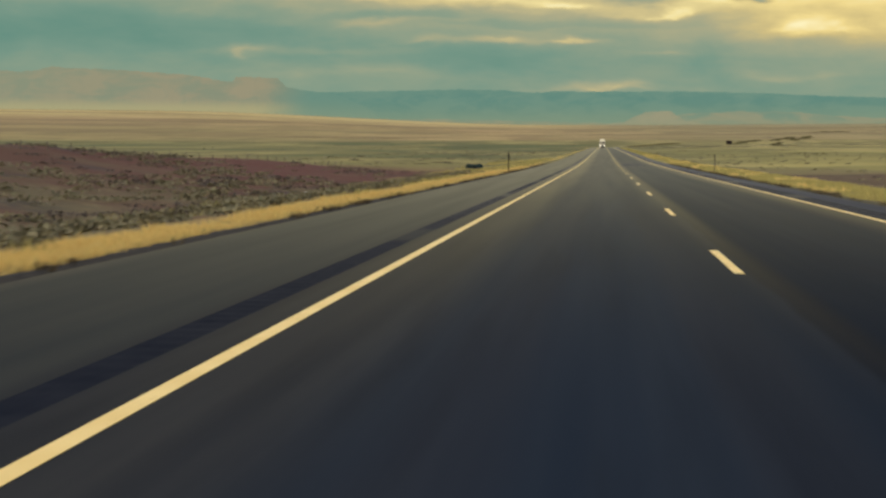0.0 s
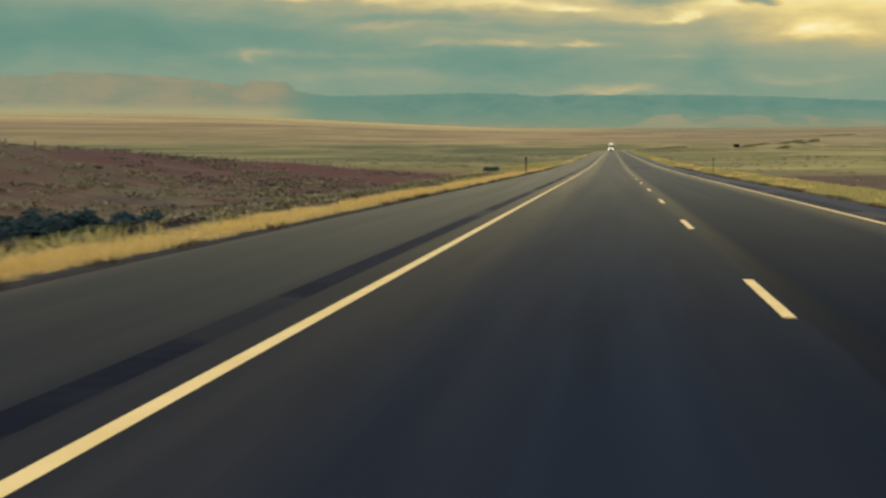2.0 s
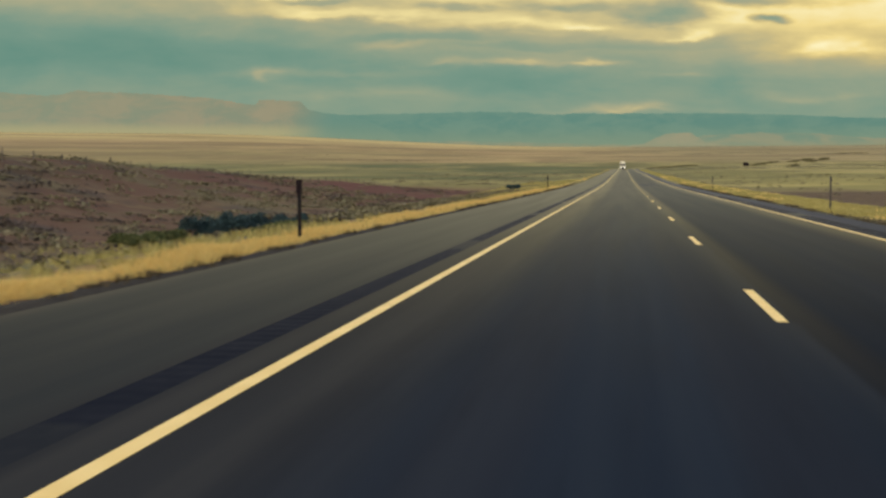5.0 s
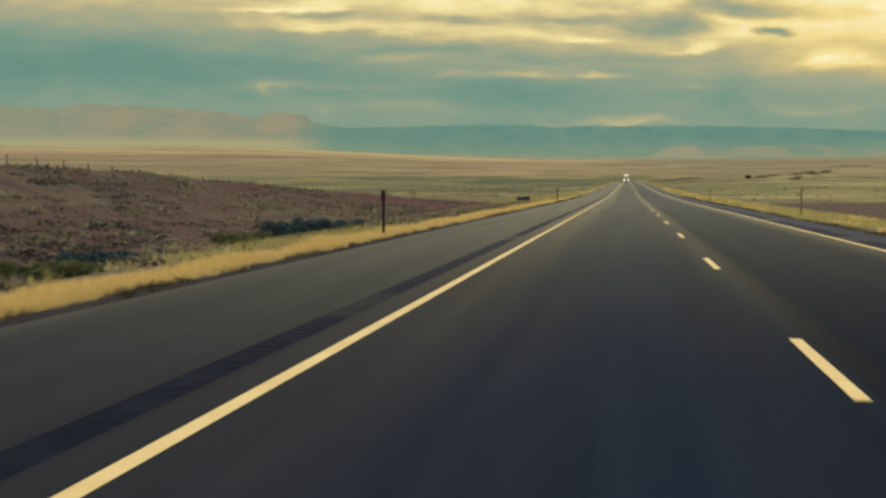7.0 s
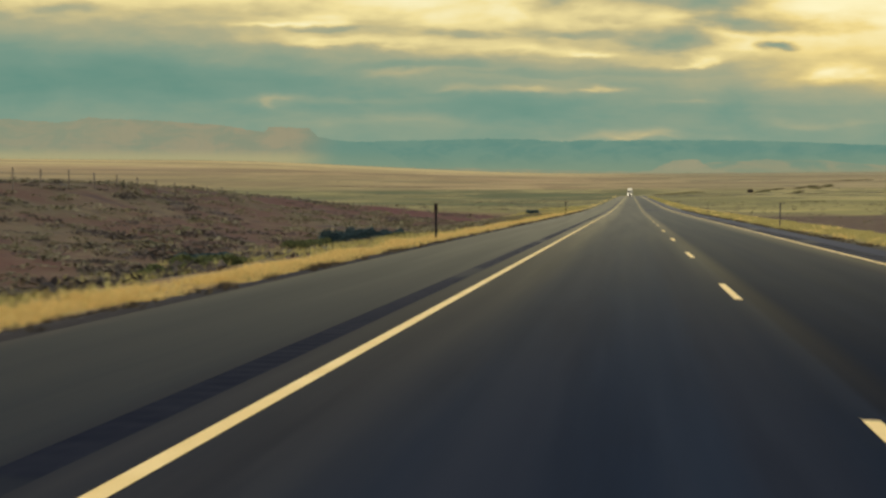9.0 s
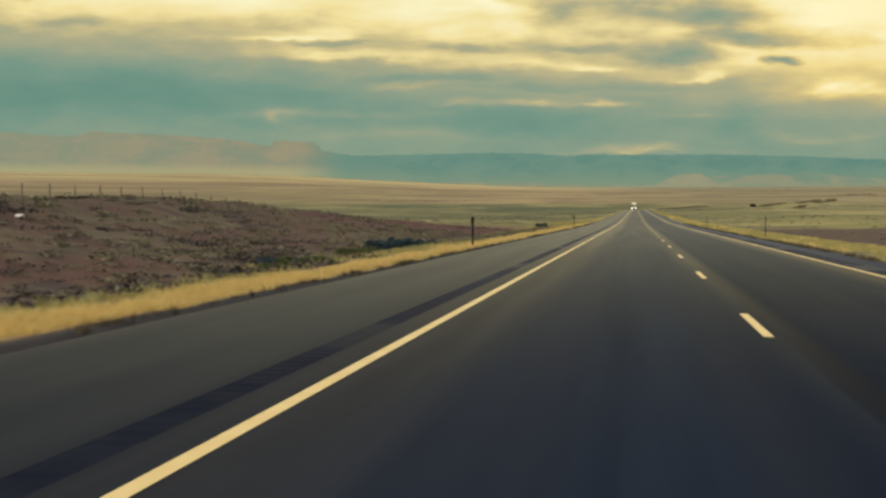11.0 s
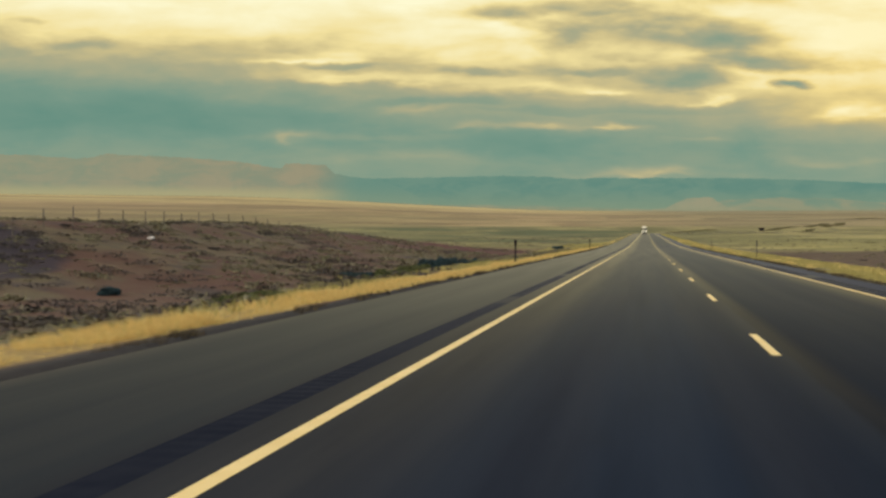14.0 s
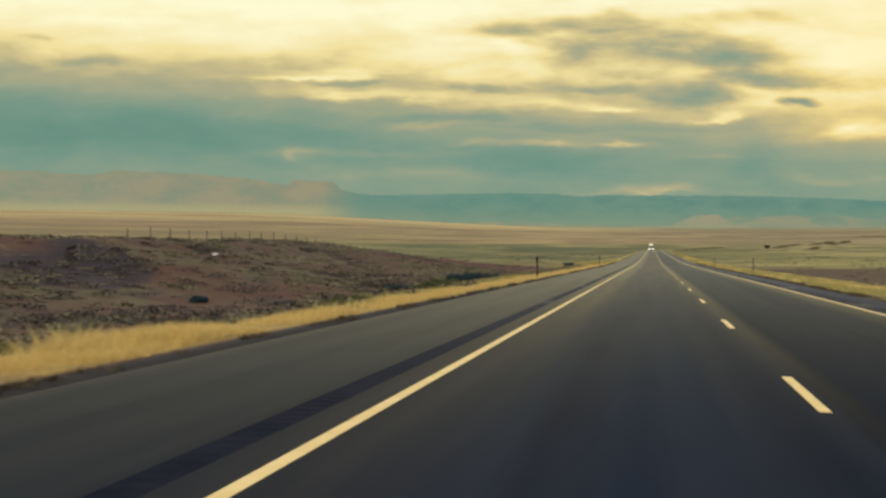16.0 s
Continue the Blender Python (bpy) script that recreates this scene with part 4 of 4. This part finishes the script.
def bush(x, y, w, h, mat, label, n=2600, leaf=0.058, seed=1):
    """A shrub: forking twigs from the root and a broken crown of leaves in lobes."""
    random.seed(seed)
    base = new("bush")
    base.location = (x, y, land_z(x, y) - 0.03)
    bm = bmesh.new()
    lobes = []
    for i in range(7):
        a = i * 0.9 + random.uniform(-0.3, 0.3)
        q = random.uniform(0.25, 0.75) * w
        tip = Vector((q * math.cos(a), q * math.sin(a), h * random.uniform(0.35, 0.75)))
        tube(bm, (0, 0, 0), tip * 0.55, 0.02, 0.014, 5)
        tube(bm, tip * 0.55, tip, 0.014, 0.006, 5)
        lobes.append((tip, random.uniform(0.28, 0.5)))
    part("twigs", bm, M_TWIG, base)
    verts, faces = [], []
    for tip, k in lobes:
        clump(verts, faces, tip.x, tip.y, max(0.0, tip.z - h * 0.35), w * k, h * 0.55 * random.uniform(0.8, 1.2), n // 7, leaf)
    raw_ob("crown", verts, faces, mat, base)
    return tagged(base, label, "bush", "roadside bushes")


DARKB, GREENB = "dark blue-green bush behind the yellow verge grass", "low yellow-green weed bush beside the verge grass"
for i, (bx, by, bw, bh) in enumerate([(-14.75, 18.6, 0.95, 0.85), (-14.1, 19.2, 1.05, 0.95), (-13.5, 20.1, 0.95, 0.8), (-12.9, 21.6, 0.85, 0.6)]):
    bush(bx, by, bw, bh, M_BUSH, DARKB, n=5600, leaf=0.05, seed=30 + i)
bush(-16.4, 3.2, 1.0, 0.4, M_BUSH, "low dark bush on brown scrub behind the verge", seed=43)
bush(-15.9, 4.6, 0.8, 0.35, M_BUSH, "low dark bush on brown scrub behind the verge", seed=44)
bush(-21.2, -16.2, 0.5, 0.34, M_BUSH, "small dark green bush alone on brown scrub", seed=41)
bush(-14.1, 127.5, 1.2, 0.8, M_BUSH, "dark rounded bush at the far verge", seed=42, leaf=0.11)
GREENS = [(-15.3, 13.6, 0.9, 0.5), (-14.9, 14.6, 0.9, 0.5), (-14.6, 12.6, 0.8, 0.4), (-12.6, -9.5, 0.9, 0.45), (-11.9, -8.9, 0.9, 0.5), (-11.4, -8.2, 0.7, 0.4),
          (-11.6, 14.6, 0.7, 0.3), (-11.2, 16.0, 0.7, 0.3), (-10.4, -34.0, 0.7, 0.25), (-10.2, -32.6, 0.7, 0.25), (-9.9, -55.0, 0.8, 0.3)]
for i, (bx, by, bw, bh) in enumerate(GREENS):
    bush(bx, by, bw, bh, M_GREEN, GREENB, seed=50 + i)

# ---- posts, fence, sign, stone ----


def delineator(x, y, h, plate=True):
    """A flanged steel post with a reflector plate at its head, seen from behind."""
    base = new("delineator_post")
    base.location = (x, y, land_z(x, y) - 0.05)
    bm = bmesh.new()
    w = 0.066 if plate else 0.05
    box(bm, 0, 0, h / 2, w, 0.012, h, 0.003)
    for side in (-0.5, 0.5):
        box(bm, side * w, 0.014, h / 2, 0.012, 0.03, h, 0.003)
    part("post", bm, M_TAR if plate else M_STEEL, base)
    if not plate:
        bm = bmesh.new()
        tube(bm, (0, -0.022, h - 0.12), (0, -0.008, h - 0.12), 0.04, n=12)
        part("reflector", bm, M_STEEL, base, "small round reflector seen from behind")
        return tagged(base, "slim brown steel marker post beside the narrow shoulder", "road post", "delineator posts")
    bm = bmesh.new()
    box(bm, 0, -0.014, h - 0.15, 0.125, 0.012, 0.30, 0.005)
    part("reflector_plate", bm, M_DARKPLATE, base, "dark plate at the head")
    for dz in (0.06, 0.28):
        bm = bmesh.new()
        tube(bm, (0, -0.027, h - dz), (0, -0.019, h - dz), 0.011, n=6)
        part("bolt", bm, M_STEEL, base)
    return tagged(base, "dark steel delineator post standing in the grass verge", "road post", "delineator posts")


delineator(-8.05, 4.32, 1.3)
delineator(-7.8, 87.5, 1.3)
delineator(5.85, 24.75, 1.3, False)
delineator(6.26, 90.4, 1.22, False)


def fence_h(y):
    """What of the fence stands clear of the bank: less and less along the slope."""
    return (0.94 - 0.52 * smooth01(y, 16, 46))


def build_fence():
    """Thin weathered posts 3 m apart along the top of the bank, with three wires."""
    random.seed(61)
    fence = new("fence")
    fence.location = (-29, 0, 0)
    tops = []
    y = -11.5
    while y < 135:
        x = 0.25 * noise.noise((y * 0.05, 2, 2))
        z = land_z(-29 + x, y)
        h = random.uniform(0.95, 1.05) * fence_h(y)
        bm = bmesh.new()
        lean = (random.uniform(-0.03, 0.03), random.uniform(-0.03, 0.03))
        tube(bm, (x, y, z - 0.2), (x + lean[0], y + lean[1], z + h), 0.038, 0.034, 7)
        tube(bm, (x + lean[0], y + lean[1], z + h), (x + lean[0], y + lean[1], z + h + 0.03), 0.034, 0.02, 7)
        part("post", bm, M_WOOD, fence)
        tops.append((x, y, z))
        y += 2.95 + random.uniform(-0.15, 0.15)
    for hz in (0.2, 0.5, 0.8):
        bm = bmesh.new()
        for a, b in zip(tops, tops[1:]):
            tube(bm, (a[0] + 0.05, a[1], a[2] + hz * fence_h(a[1])), (b[0] + 0.05, b[1], b[2] + hz * fence_h(b[1])), 0.004, n=4)
        part("wire", bm, M_WIRE, fence)
    tagged(fence, "thin weathered post and wire fence along the bank", "fence")


build_fence()


def build_sign():
    base = new("road_sign")
    base.location = (63.5, 674, land_z(63.5, 674))
    for dx in (-0.9, 0.9):
        bm = bmesh.new()
        box(bm, dx, 0, 0.9, 0.12, 0.1, 2.0, 0.01)
        part("post", bm, M_WOOD, base)
    bm = bmesh.new()
    box(bm, 0, -0.08, 2.4, 3.0, 0.05, 1.7, 0.015)
    part("panel", bm, M_DARKPLATE, base, "dark back of the panel")
    tagged(base, "dark signboard on two posts far out in the field", "sign")


build_sign()


def stone(x, y, s, seed):
    random.seed(seed)
    bm = bmesh.new()
    bmesh.ops.create_icosphere(bm, subdivisions=3, radius=1.0)
    for v in bm.verts:
        k = 1 + 0.35 * noise.noise(v.co * 1.3 + Vector((seed, 0, 0)))
        v.co = Vector((v.co.x * s * k, v.co.y * s * 0.8 * k, v.co.z * s * 0.5 * k))
    ob = mesh_ob("stone", bm, M_STONE, smooth=True)
    ob.location = (x, y, land_z(x, y) + s * 0.2)
    return tagged(ob, "pale whitish stone lying on the brown bank", "stone", "pale stones")


stone(-26.85, 1.8, 0.22, 3)
stone(-12.69, 29.7, 0.09, 5)
stone(-15.8, 61.6, 0.16, 8)


# ---- the lorry ----
def build_lorry(y):
    """A white lorry in the camera's lane, front towards the camera."""
    base = new("lorry")
    base.location = (-1.85, y, road_z(y) + 0.005)
    bm = bmesh.new()
    box(bm, 0, 1.2, 1.75, 2.45, 2.2, 2.2, 0.12, 0.96)
    box(bm, 0, -0.15, 1.25, 2.2, 1.2, 1.1, 0.14, 0.92)
    cab = part("cab", bm, M_WHITE, base, smooth=False)
    bm = bmesh.new()
    box(bm, 0, 0.07, 2.3, 2.3, 0.06, 0.85, 0.02, 0.94)
    part("windscreen", bm, M_GLASS, cab)
    bm = bmesh.new()
    box(bm, 0, -0.9, 0.8, 1.25, 0.1, 1.1, 0.03)
    part("grille", bm, M_BLACK, cab)
    for dx in (-0.88, 0.88):
        bm = bmesh.new()
        box(bm, dx, -0.76, 0.95, 0.42, 0.08, 0.3, 0.03)
        part("headlight", bm, M_LAMP, cab)
        bm = bmesh.new()
        box(bm, dx * 1.62, 0.2, 2.25, 0.2, 0.12, 0.55, 0.03)
        tube(bm, (dx * 1.35, 0.25, 2.3), (dx * 1.6, 0.2, 2.3), 0.025)
        part("mirror", bm, M_BLACK, cab)
    bm = bmesh.new()
    box(bm, 0, -0.82, 0.5, 2.35, 0.12, 0.3, 0.05)
    part("bumper", bm, M_WHITE, cab)
    bm = bmesh.new()
    box(bm, 0, 1.5, 3.2, 1.9, 1.4, 0.85, 0.2, 0.85, 0.3)
    part("roof_fairing", bm, M_WHITE, cab)
    bm = bmesh.new()
    box(bm, 0, 8.6, 2.5, 2.0, 12.0, 2.7, 0.3)
    part("trailer", bm, M_WHITE, base)
    for wy in (0.1, 4.2, 5.5, 12.4, 13.7):
        for dx in (-1.02, 1.02):
            bm = bmesh.new()
            tube(bm, (dx - 0.15, wy, 0.5), (dx + 0.15, wy, 0.5), 0.5, n=24)
            wheel = part("wheel", bm, M_BLACK, base)
            bm = bmesh.new()
            tube(bm, (dx - 0.17, wy, 0.5), (dx + 0.17, wy, 0.5), 0.27, n=16)
            part("rim", bm, M_CHROME, wheel)
    tagged(base, "white articulated lorry driving far down the lane", "lorry")


build_lorry(562)
